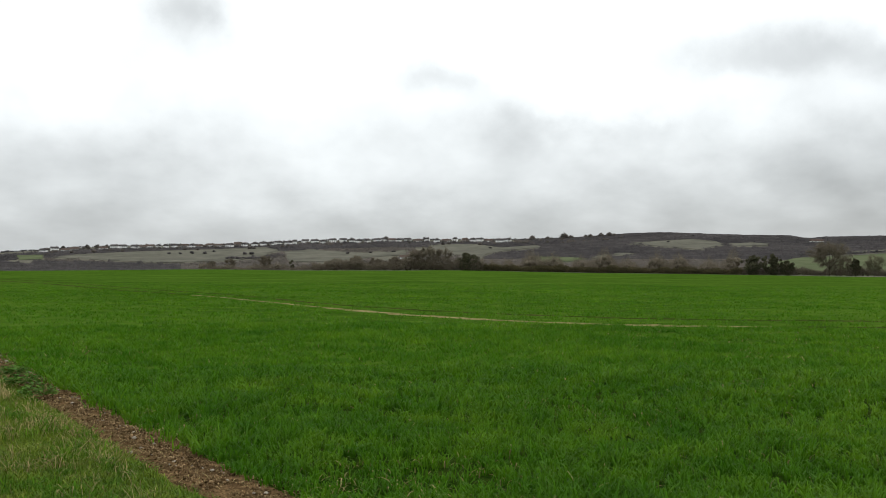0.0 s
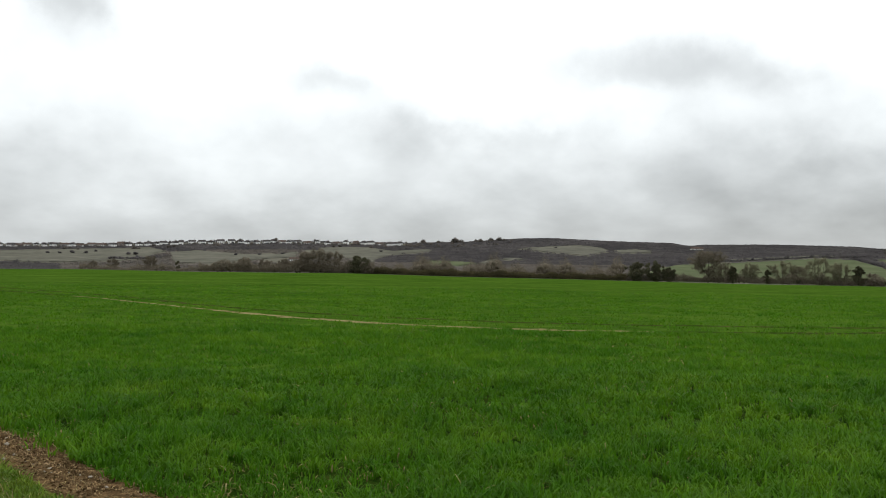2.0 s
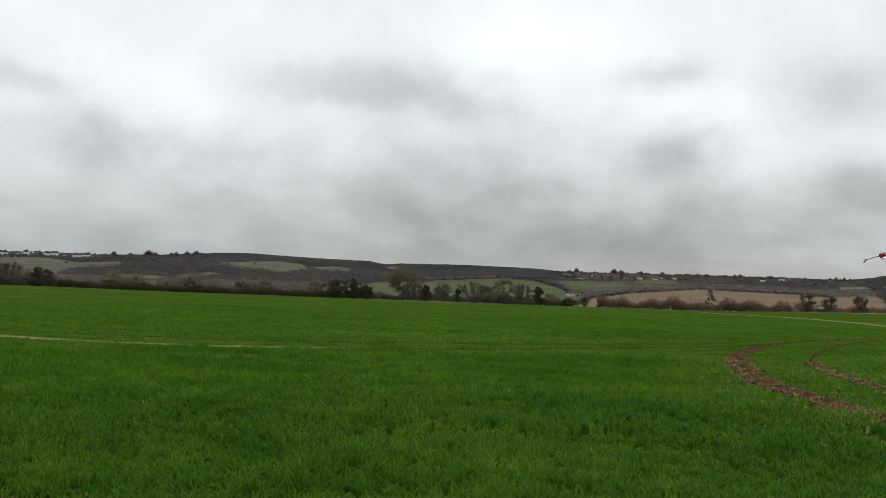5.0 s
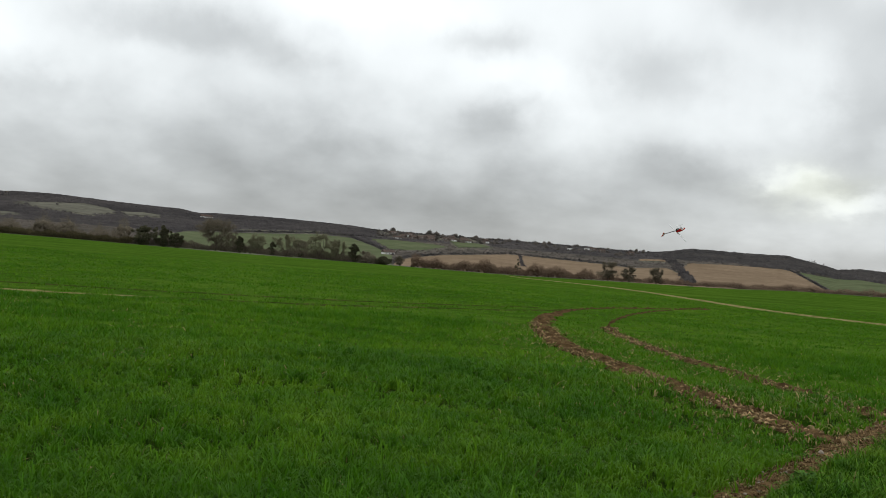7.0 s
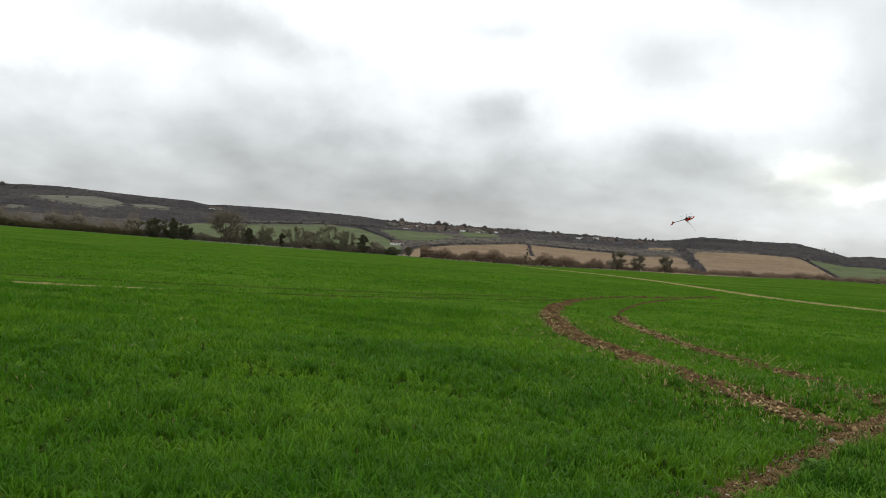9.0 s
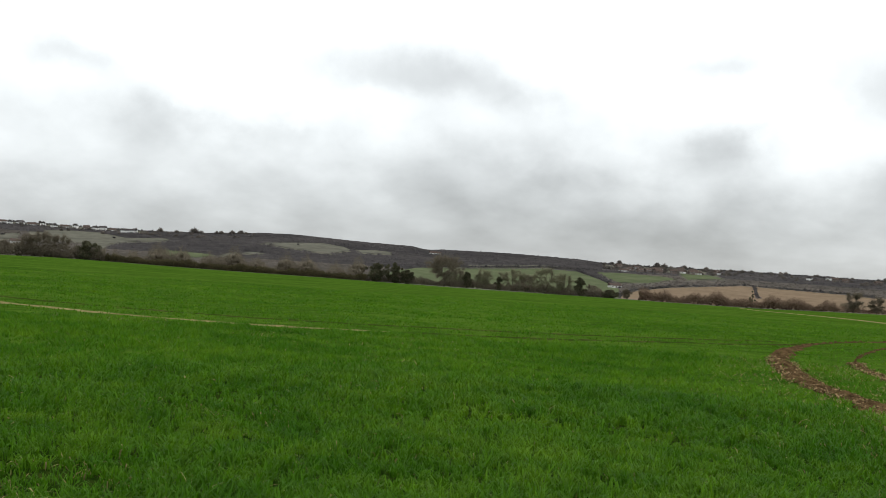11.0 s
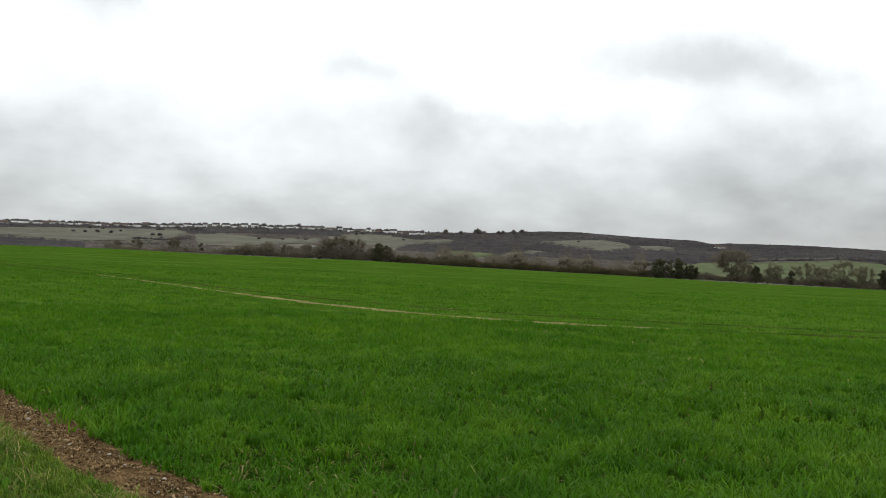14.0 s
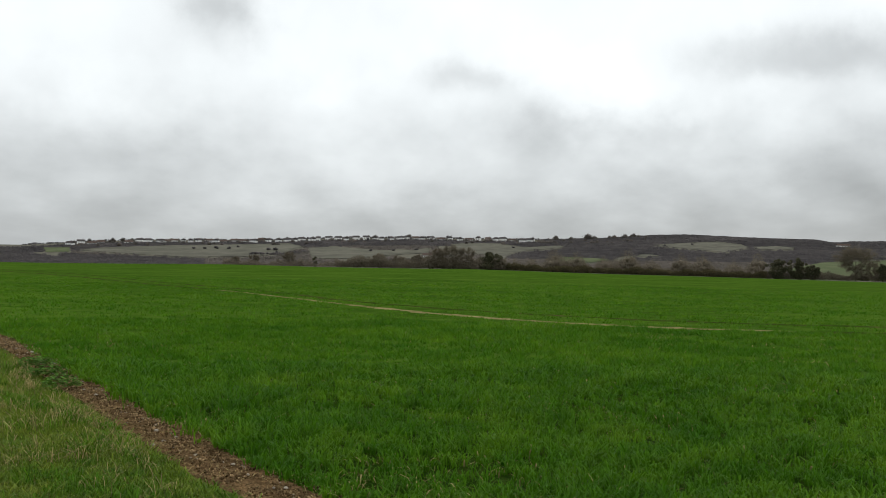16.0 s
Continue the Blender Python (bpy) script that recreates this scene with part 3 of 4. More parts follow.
def lumps(rng, centres, radii, squash=1.0, rough=0.3):
    """Rough rounded lumps: twenty faces each, every one with its own dents and turn."""
    base, tri = ico_base()
    n = len(centres)
    spin = rng.uniform(0, 2 * np.pi, n)
    v = base[None] * (1 + np.clip(rng.normal(0, rough, (n, len(base), 1)), -.35, .35))
    c, s = np.cos(spin)[:, None], np.sin(spin)[:, None]
    v = np.stack([v[..., 0] * c - v[..., 1] * s, v[..., 0] * s + v[..., 1] * c, v[..., 2] * squash], -1)
    v = v * np.asarray(radii).reshape(n, 1, -1) + np.asarray(centres)[:, None]
    i = np.arange(n)[:, None, None] * len(base) + tri[None]
    return v.reshape(-1, 3), i.ravel(), np.full(n * len(tri), 3)


def grains(rng, centres, radii):
    """Small eight-faced grains, each knocked out of shape."""
    base = np.array([(1, 0, 0), (0, 1, 0), (-1, 0, 0), (0, -1, 0), (0, 0, .8), (0, 0, -.8)], float)
    tri = np.array([(0, 1, 4), (1, 2, 4), (2, 3, 4), (3, 0, 4), (1, 0, 5), (2, 1, 5), (3, 2, 5), (0, 3, 5)])
    n = len(centres)
    v = base[None] * rng.uniform(.5, 1.4, (n, 6, 1)) + rng.normal(0, .15, (n, 6, 3))
    spin = rng.uniform(0, 2 * np.pi, n)
    c, s = np.cos(spin)[:, None], np.sin(spin)[:, None]
    v = np.stack([v[..., 0] * c - v[..., 1] * s, v[..., 0] * s + v[..., 1] * c, v[..., 2]], -1)
    v = v * np.asarray(radii).reshape(n, 1, 1) + np.asarray(centres)[:, None]
    return v.reshape(-1, 3), (np.arange(n)[:, None, None] * 6 + tri[None]).ravel(), np.full(n * 8, 3)


def leaf_soup(rng, centres, radii, per, leaf):
    n = len(centres) * per
    c = np.repeat(np.asarray(centres), per, 0)
    d = rng.normal(0, 1, (n, 3))
    d /= np.linalg.norm(d, axis=1)[:, None]
    p = c + d * np.repeat(np.asarray(radii), per)[:, None] * rng.uniform(.55, 1.08, (n, 1)) * [1, 1, .85]
    a, b = rng.normal(0, 1, (n, 3)) * leaf, rng.normal(0, 1, (n, 3)) * leaf
    v = np.stack([p + a, p + b, p - (a + b) * .6], 1).reshape(-1, 3)
    return v, np.arange(n * 3), np.full(n, 3)


def build_clods():
    rng = np.random.default_rng(12)
    for name, count, size, mat, label in (("soil_clods", 9500, 0.0085, M_SOIL, "crumbly dark brown clods lying on the bare soil"), ("soil_crumbs", 17000, 0.0066, M_CRUMB, "dry pale brown crumbs and straw bits on the churned soil"), ("flint_chips", 380, 0.0085, M_STONE, "pale chalk and flint chips on the soil")):
        pts, rad = [], []
        for line, half, share, grow in ((MARGIN, 0.26, 1.1, 0.8), (RUT_A, 0.26, 0.40, 2.7), (RUT_B, 0.19, 0.22, 2.2)):
            if mat is M_STONE:
                grow, share = 1.0, share if line is MARGIN else share * 0.3
            near = line[np.hypot(*line.T) < (22 if line is MARGIN else 30)]
            i = rng.integers(0, len(near), int(count * share))
            nrm = normals(near)
            way = np.stack([nrm[i][:, 1], -nrm[i][:, 0]], -1)
            xy = near[i] + nrm[i] * rng.normal(0, half * 0.5, len(i))[:, None] + way * rng.uniform(-0.1, 0.1, (len(i), 1))
            pts.append(np.stack([xy[:, 0], xy[:, 1], land(xy[:, 0], xy[:, 1]) + 0.024], -1))
            rad.append(np.minimum(size * grow * rng.lognormal(0, 0.5, len(i)), 0.042))
        v, l, s = (lumps(rng, np.concatenate(pts), np.concatenate(rad), 0.7, 0.16) if mat is M_STONE else grains(rng, np.concatenate(pts), np.concatenate(rad)))
        tagged(soup(name, v, s, l, mat), label, "stones" if "flint" in name else "soil", kind="stuff")


build_clods()


def flint_stone(x, y, size, seed):
    rng = np.random.default_rng(seed)
    bm = bmesh.new()
    bmesh.ops.create_icosphere(bm, subdivisions=2, radius=size * 0.8)
    for v in bm.verts:
        v.co *= 1 + 0.35 * noise.noise(v.co * (1.2 / size) + Vector((seed, 0, 0)))
        v.co.z *= 0.6
    me = bpy.data.meshes.new("flint_stone")
    bm.to_mesh(me)
    bm.free()
    me.materials.append(M_STONE)
    ob = new("flint_stone", me)
    ob.matrix_world = pose(x, y, float(land(x, y)) + 0.022 + size * 0.2, 0, 0, rng.uniform(0, 360))
    return tagged(ob, "pale grey flint stone lying on bare soil", "stone", "flints on the soil margin")


for k, (x, y, size) in enumerate(((7.9, 5.32, .036), (6.59, 5.29, .018), (5.8, 4.75, .02), (10.48, 8.8, .024), (10.37, 7.45, .022), (9.22, 5.77, .018), (-4.27, 11.68, .03), (-3.0, 9.73, .02), (-2.65, 8.64, .024),
                                  (-2.16, 8.22, .026), (-1.78, 7.89, .022), (-2.57, 9.06, .018), (-1.22, 7.12, .02), (14.35, 8.15, .03))):
    flint_stone(x, y, size, k + 1)


def weed(x, y, size, count, seed):
    rng = np.random.default_rng(seed)
    verts, faces = [], []
    for i in range(count):
        a, r = rng.uniform(0, 2 * math.pi), size * math.sqrt(rng.uniform(0, 1))
        px, py = x + r * math.cos(a), y + r * math.sin(a)
        h = rng.uniform(0.02, 0.16) * (1.2 - r / size * 0.6)
        pz = float(land(px, py)) + 0.05 + h
        t, L, W = rng.uniform(0, 2 * math.pi), rng.uniform(0.03, 0.06), rng.uniform(0.012, 0.022)
        u, v = np.array([math.cos(t), math.sin(t), rng.uniform(-0.3, 0.5)]), np.array([-math.sin(t), math.cos(t), 0])
        c, b = np.array([px, py, pz]), len(verts)
        verts += [c - u * L, c + v * W + [0, 0, 0.006], c + u * L, c - v * W + [0, 0, 0.006]]
        faces.append((b, b + 1, b + 2, b + 3))
    return tagged(mesh_object("weed_patch", verts, faces, M_WEED), "dark green broad-leaved weeds at the edge of the verge", "weeds", kind="stuff")


weed(-6.15, 14.35, 0.24, 260, 1)
weed(-5.5, 13.25, 0.24, 260, 2)
weed(-4.85, 12.1, 0.22, 220, 3)
weed(6.95, 4.85, 0.12, 90, 4)


# ---- the far slope: fields laid over it, woods and scrub on it ----
def inside(poly, az, el):
    hit = np.zeros(np.shape(az), bool)
    for (x0, y0), (x1, y1) in zip(poly, poly[1:] + poly[:1]):
        cross = ((y0 > el) != (y1 > el)) & (az < (x1 - x0) * (el - y0) / (y1 - y0 + 1e-12) + x0)
        hit ^= cross
    return hit


FIELDS = [
    ("meadow", M_MEADOW, "pale olive chalk meadow on the far slope", [(-21.2, .36), (-19.8, .52), (-16.6, .70), (-12.3, .86), (-9.9, .97), (-9.0, .80), (-9.8, .62), (-9.5, .46), (-11.7, .21), (-15.4, .08), (-18.3, .19)]),
    ("meadow", M_MEADOW, "pale olive chalk meadow on the far slope", [(-8.8, .74), (-7.2, .84), (-4.7, .69), (-3.0, .70), (-1.8, .89), (-1.9, .57), (-4.0, .43), (-6.0, .17), (-8.5, .16)]),
    ("meadow", M_PASTURE, "small green meadow among woods", [(-22.9, .44), (-21.6, .48), (-21.6, .24), (-22.8, .20)]),
    ("meadow", M_MEADOW, "pale meadow narrowing into the woods", [(-.5, 1.1), (.2, 1.19), (2.2, 1.2), (3.6, 1.0), (5.7, 1.14), (5.9, 1.04), (3.9, .84), (2.8, .65), (2.4, .25), (2.0, .48), (.2, .70)]),
    ("pasture", M_PASTURE, "bright green pasture in the valley", [(5.1, .22), (5.9, .49), (8.0, .43), (8.6, .36), (7.0, .15), (5.7, .15)]),
    ("meadow", M_MEADOW, "pale olive down below the wooded ridge", [(10.9, 1.26), (12.7, 1.39), (14.4, 1.48), (15.6, 1.34), (16.0, 1.19), (14.8, .91), (12.7, 1.07)]),
    ("meadow", M_MEADOW, "pale grassy strip below the wooded ridge", [(16.3, 1.22), (17.5, 1.27), (18.4, 1.21), (18.3, 1.12), (16.6, 1.09)]),
    ("pasture", M_PASTURE, "green pasture rising behind the hedgerow trees", [(18.4, .1), (19.9, .43), (22.7, .56), (27.1, .84), (29.0, .80), (30.5, .37), (31.4, .01), (31.5, -.7), (18.0, -.7)]),
    ("meadow", M_MEADOW, "thin pale strip of meadow under the wood", [(20.6, .63), (23, .79), (27, 1.03), (29.2, 1.01), (29.2, .95), (27, .95), (23, .71), (20.6, .57)]),
    ("chalk_scar", M_MEADOW, "bare chalky scar among the scrub", [(8.7, .40), (9.2, .55), (9.6, .62), (9.9, .38), (9.4, .36)]),
    ("meadow", M_MEADOW, "pale rough clearing among the scrub", [(9.8, .66), (10.6, .72), (11.3, .64), (10.4, .58)]),
    ("pasture", M_PASTURE, "green pasture below the village", [(30.2, .83), (31.6, .88), (33.9, .80), (34.6, .73), (33.0, .40), (31.3, .34)]),
    ("pasture", M_PASTURE, "green pasture below the village", [(34.7, 1.06), (36.2, 1.05), (37.2, .90), (35.2, .74)]),
    ("stubble_field", M_STUBBLE, "bare tan stubble field on a rounded slope", [(31.6, -.42), (32.4, -.10), (34.3, .21), (38.2, .56), (40.8, .49), (43.3, .42), (44.9, .32), (47.1, .46), (47.9, .14), (48.4, -.7), (31.6, -.7)]),
    ("stubble_field", M_STUBBLE, "narrow pale stubble strip under the woods", [(45.5, .88), (47.2, .95), (47.2, .85), (45.5, .78)]),
    ("stubble_field", M_STUBBLE, "bare tan stubble field below the dark wood", [(47.9, .43), (48.2, .83), (50.4, .91), (53.1, .88), (53.7, .80), (55.5, -.09), (55.6, -.7), (48.6, -.7), (48.5, .04)]),
    ("pasture", M_PASTURE, "green pasture beside the dark wood", [(53.9, .80), (56.0, .56), (57.2, .60), (58.5, .47), (59.8, .14), (61.0, -.02), (62.0, -.1), (62.0, -.7), (55.8, -.7), (55.7, -.10)]),
]


def drape(name, mat, label, poly):
    """A field as a sheet laid over the slope, cut to its hedges."""
    a0, a1 = min(p[0] for p in poly), max(p[0] for p in poly)
    e0, e1 = max(-.75, min(p[1] for p in poly)), max(p[1] for p in poly)
    azs, els = np.arange(a0, a1 + .08, .08), np.arange(e0, e1 + .025, .025)
    A, E = np.meshgrid(azs, els)
    x, y = hill_at(A, E)
    verts = np.stack([x, y, land(x, y) + 0.55], -1).reshape(-1, 3)
    n = len(azs)
    ok = inside(poly, A[:-1, :-1] + .04, E[:-1, :-1] + .0125)
    faces = [(i * n + j, i * n + j + 1, (i + 1) * n + j + 1, (i + 1) * n + j) for i, j in zip(*np.nonzero(ok))]
    used = sorted({k for f in faces for k in f})
    remap = {k: i for i, k in enumerate(used)}
    ob = mesh_object(name, verts[used], [[remap[k] for k in f] for f in faces], mat, flat=False)
    return tagged(ob, label, "field", kind="structure")


for name, mat, label, poly in FIELDS:
    drape(name, mat, label, poly)

DARK_WOOD = [(46.6, 1.0), (46.8, 1.6), (50, 1.9), (64, 1.9), (64, -.15), (61.0, 0), (59.8, .16), (58.5, .49), (56, .6), (53.7, .84), (50.4, .95), (48.2, .90)]


def wood_cover(A, E, S):
    """Which places on the slope carry dark wood, grey wood, and any growth at all."""
    dark = inside(DARK_WOOD, A, E)
    grey = ~dark & ((E > S - .5) | ((A > 2) & (A < 31) & (E > .3)) | ((A < -14.5) & (E < .16 - (A + 24) * .018)))
    free = np.ones(np.shape(A), bool)
    for _, _, _, poly in FIELDS:
        free &= ~inside(poly, A, E - .01) & ~inside(poly, A, E + .07)
    free &= ~((A < 4.5) & (E > S - .15))
    gaps = (A < 0) & (E > 0) & (E < S - .45) & (np.sin(A * 1.9 + 3 * E) + np.sin(A * .7 - 5 * E) > .9)
    village = (A > 30.5) & (A < 37) & (E > S - .35) & (np.sin(A * 9 + E * 40) > -.1)
    return dark, grey, free & ~gaps & ~village


def twig_crowns(rng, centres, radii, per):
    """Fine rising twigs gathered into the domed head of each tree, longest in the middle."""
    n = len(centres) * per
    c, q = np.repeat(centres, per, 0), np.repeat(radii, per)[:, None]
    off = rng.normal(0, .42, (n, 2))
    dome = np.exp(-(off ** 2).sum(1) * 1.6)[:, None]
    start = c + np.concatenate([off * q, rng.uniform(0, .45, (n, 1)) * dome * q], 1)
    way = np.concatenate([off * .5 + rng.normal(0, .22, (n, 2)), rng.uniform(.5, 1.0, (n, 1)) * dome], 1)
    side = np.stack([way[:, 1], -way[:, 0], np.zeros(n)], 1) + rng.normal(0, .4, (n, 3)) * [1, 1, .1]
    side /= np.linalg.norm(side, axis=1)[:, None]
    wide = .05 + .06 * q
    v = np.stack([start - side * wide, start + side * wide, start + way * q], 1).reshape(-1, 3)
    return v, np.arange(n * 3), np.full(n, 3)


def build_woods():
    """Leafless canopy over every part of the slope that is not a field: a rough twiggy roof with loose sprays on it."""
    rng = np.random.default_rng(21)
    azs, els = np.arange(-32, 66, .085), np.arange(0, 1.0001, 1 / 105)
    A, U = np.meshgrid(azs, els)
    S = sky_el(A)
    E = -.66 + (S + .655) * U
    A2 = A + rng.normal(0, .02, A.shape)
    x, y = hill_at(A2, E)
    dark, grey, free = wood_cover(A, E, S)
    tall = np.where(dark, 3.0, np.where(grey, 1.9, 1.3))
    clump = .5 + .5 * np.sin(A * 7.3 + 2.1 * np.sin(E * 23 + A)) * np.sin(E * 31 + 1.7 * np.sin(A * 5.1))
    h = tall * (.55 + .3 * clump + rng.normal(0, .05, A.shape))
    z = land(x, y) + np.maximum(h, .5)
    # eaves of the canopy come down to the ground
    core = free[:-1, :-1] & free[1:, :-1] & free[:-1, 1:] & free[1:, 1:]
    inner = np.zeros(A.shape, bool)
    inner[1:-1, 1:-1] = core[:-1, :-1] & core[1:, :-1] & core[:-1, 1:] & core[1:, 1:]
    inner[-1] = free[-1]
    z = np.where(inner, z, land(x, y) + .2)
    verts, n = np.stack([x, y, z], -1).reshape(-1, 3), len(azs)
    kinds = np.where(dark, 0, np.where(grey, 1, 2))[:-1, :-1]
    # single crowns standing out of the thicket
    count = 17000
    ta, tu = rng.uniform(-31, 65, count), rng.uniform(0, 1, count) ** .9
    ts = sky_el(ta)
    te = -.66 + (ts + .64) * tu
    td, tg, tf = wood_cover(ta, te, ts)
    order = np.where(td, 0, np.where(tg, 1, 2))
    tx, ty = hill_at(ta, te)
    # all three growths wear tones with distance haze painted in
    for k, name, mat, label, size in ((0, "woodland", M_HAZY_DARKWOOD, "dark leafless wood on the slope", 3.4), (1, "woodland", M_HAZY_WOOD, "leafless woodland on the far slope, tinted grey-brown with haze", 2.7),
                                      (2, "scrub", M_HAZY_SCRUB, "brown winter scrub and hedges across the valley", 2.2)):
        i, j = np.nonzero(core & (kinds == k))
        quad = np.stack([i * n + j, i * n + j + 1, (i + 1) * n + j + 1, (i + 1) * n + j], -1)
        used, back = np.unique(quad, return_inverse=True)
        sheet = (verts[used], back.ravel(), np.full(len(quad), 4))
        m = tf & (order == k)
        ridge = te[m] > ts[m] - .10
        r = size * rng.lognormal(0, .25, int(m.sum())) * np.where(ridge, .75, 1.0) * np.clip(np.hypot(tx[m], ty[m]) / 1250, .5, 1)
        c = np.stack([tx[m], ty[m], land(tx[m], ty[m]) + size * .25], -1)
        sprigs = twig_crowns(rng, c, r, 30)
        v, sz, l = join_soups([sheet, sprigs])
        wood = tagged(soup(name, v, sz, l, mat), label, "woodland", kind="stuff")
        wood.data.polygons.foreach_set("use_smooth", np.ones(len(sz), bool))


build_woods()


# ---- trees ----
def prism(verts, faces, a, b, ra, rb, sides=5):
    d = (b - a).normalized()
    u = d.orthogonal().normalized()
    w = d.cross(u)
    k = len(verts)
    for p, q in ((a, ra), (b, rb)):
        for i in range(sides):
            c = 2 * math.pi * i / sides
            verts.append(p + (u * math.cos(c) + w * math.sin(c)) * q)
    for i in range(sides):
        j = (i + 1) % sides
        faces.append((k + i, k + j, k + sides + j, k + sides + i))


def bark_limbs(rng, height, width, count=46, trunk=0.16, fork=0.2):
    """A trunk that forks low into rising limbs, each limb carrying boughs out to the crown; returns vertices, faces and bough ends."""
    verts, faces, tips, knots = [], [], [], []
    base = Vector((0, 0, height * fork))
    prism(verts, faces, Vector((0, 0, 0)), base, trunk, trunk * .8, 7)
    mid = Vector((0, 0, height * (fork + .36)))
    for i in range(8):
        a = 2 * math.pi * (i + rng.uniform(-.3, .3)) / 8
        reach = rng.uniform(.15, .72)
        end = Vector((math.cos(a) * width * .5 * reach, math.sin(a) * width * .5 * reach, height * (.93 - .38 * reach * reach - rng.uniform(0, .1))))
        bow = base.lerp(end, .5) + Vector((math.cos(a), math.sin(a), 0)) * width * .07
        r = trunk * rng.uniform(.42, .6)
        prism(verts, faces, base, bow, r, r * .7)
        prism(verts, faces, bow, end, r * .7, r * .2)
        knots += [base.lerp(bow, .6), bow, bow.lerp(end, .35), bow.lerp(end, .7)]
        tips.append((end, (end - bow).normalized(), 1.0))
    for i in range(count):
        a, q, h = rng.uniform(0, 2 * math.pi), rng.uniform(0, 1) ** .5, rng.uniform(-.75, 1)
        end = mid + Vector((math.cos(a) * width * .5 * q * math.sqrt(1 - h * h * .8), math.sin(a) * width * .5 * q * math.sqrt(1 - h * h * .8), h * height * (.96 - fork - .36)))
        root = min(knots, key=lambda k: (k - end).length + .5 * max(0, k.z - end.z))
        bend = root.lerp(end, .5) + Vector((0, 0, -.03 * height))
        prism(verts, faces, root, bend, trunk * .2, trunk * .13, 4)
        prism(verts, faces, bend, end, trunk * .13, trunk * .05, 4)
        tips.append((end, (end - root).normalized(), 1.0))
        tips.append((bend, (end - root).normalized(), 1.0))
    return verts, faces, tips


def twig_soup(rng, tips, per, reach, wide):
    n = len(tips) * per
    base = np.repeat(np.array([q[:] for q, _, _ in tips]), per, 0)
    way = np.repeat(np.array([d[:] for _, d, _ in tips]), per, 0)
    start = base - way * rng.uniform(0, .8, (n, 1)) * reach
    d = way * .6 + rng.normal(0, .75, (n, 3)) + [0, 0, .12]
    d /= np.linalg.norm(d, axis=1)[:, None]
    L = reach * rng.uniform(.4, 1.3, (n, 1))
    side = np.cross(d, rng.normal(0, 1, (n, 3)))
    side /= np.linalg.norm(side, axis=1)[:, None]
    v = np.stack([start - side * wide, start + side * wide, start + d * L], 1).reshape(-1, 3)
    return v, np.arange(n * 3), np.full(n, 3)


def empty(name, m):
    ob = new(name)
    ob.matrix_world = m
    return ob


def bare_tree(az, r, height, spread, seed, label, twigs=M_TWIG, per=26, count=46, fork=.11):
    rng = np.random.default_rng(seed)
    x, y, z = at(az, r)
    tree = empty("tree", pose(x, y, z - .1, 0, 0, rng.uniform(0, 360)))
    verts, faces, tips = bark_limbs(rng, height, spread * height * 1.3, count, height * .024, fork)
    mesh_object("trunk", verts, faces, M_BARK, tree)
    v, l, s = twig_soup(rng, tips, max(70, int(per * 4.0)) if per > 50 else 80, height * (.19 if per > 50 else .165), .022 if per > 50 else .019)
    soup("crown", v, s, l, twigs, tree)["label"] = "crown of fine leafless twigs"
    return tagged(tree, label, "tree", "hedgerow trees")


def leafy_tree(az, r, height, width, seed, label, mat=M_IVY, foot=.0, puffs=44, per=230):
    rng = np.random.default_rng(seed)
    x, y, z = at(az, r)
    tree = empty("tree", pose(x, y, z - .1, 0, 0, rng.uniform(0, 360)))
    verts, faces, _ = bark_limbs(rng, height * .8, width * .7, 8, height * .03)
    mesh_object("trunk", verts, faces, M_BARK, tree)
    puffs = int(puffs * 1.4)
    t, ang = rng.uniform(foot, 1, puffs), rng.uniform(0, 2 * np.pi, puffs)
    swell = np.sin(np.clip((t - foot) / (1 - foot), .06, .97) * np.pi) ** .6
    rad = rng.uniform(.1, 1.2, puffs) * swell * width * .5 * (1 + .35 * np.sin(ang * 2 + seed) * np.sin(t * 7 + seed))
    width = width * 1.25
    c = np.stack([rad * 1.25 * np.cos(ang), rad * 1.25 * np.sin(ang), t * height * .86 + .3], -1)
    q = (width * .5 * rng.uniform(.10, .27, puffs) * (.6 + .4 * swell))
    out = [leaf_soup(rng, c, q * 1.25, int(per * .7), .11), lumps(rng, c, np.repeat(q[:, None] * .45, 3, 1), 1.0, .25)]
    v, s, l = join_soups(out)
    soup("crown", v, s, l, mat, tree)["label"] = "dense evergreen crown"
    return tagged(tree, label, "tree", "hedgerow trees")


LINE = D_EDGE + 2
bare_tree(21.5, LINE, 9.8, 1.0, 31, "large leafless tree with a broad round crown in the hedgerow", M_TWIG, 50, 80, .2)
bare_tree(27.3, LINE, 8.2, 1.2, 32, "leafless tree with spreading limbs in the hedgerow", M_TWIGG, 20)
bare_tree(25.4, LINE + 4, 7.2, 1.1, 33, "leafless grey-green tree in the hedgerow", M_TWIGG, 20)
bare_tree(23.7, LINE + 2, 6.2, .8, 34, "slim leafless tree in the hedgerow", M_TWIGG, 16)
bare_tree(28.35, LINE + 3, 6.8, .9, 35, "leafless grey-green tree in the hedgerow", M_TWIGG, 18)
bare_tree(22.35, LINE + 5, 5.4, .9, 48, "slim leafless tree in the hedgerow", M_TWIGG, 18)
bare_tree(26.3, LINE + 6, 5.4, .9, 49, "small leafless tree in the hedgerow", M_TWIG, 18)
bare_tree(29.9, LINE + 4, 4.0, 1.0, 50, "small leafless tree at the end of the hedgerow", M_TWIG, 18)
bare_tree(43.85, LINE, 6.2, .95, 36, "leafless spreading tree beside the russet hedge", M_TWIG, 26)
bare_tree(46.5, LINE, 5.0, .75, 37, "rounded leafless tree beside the russet hedge", M_TWIG, 30)
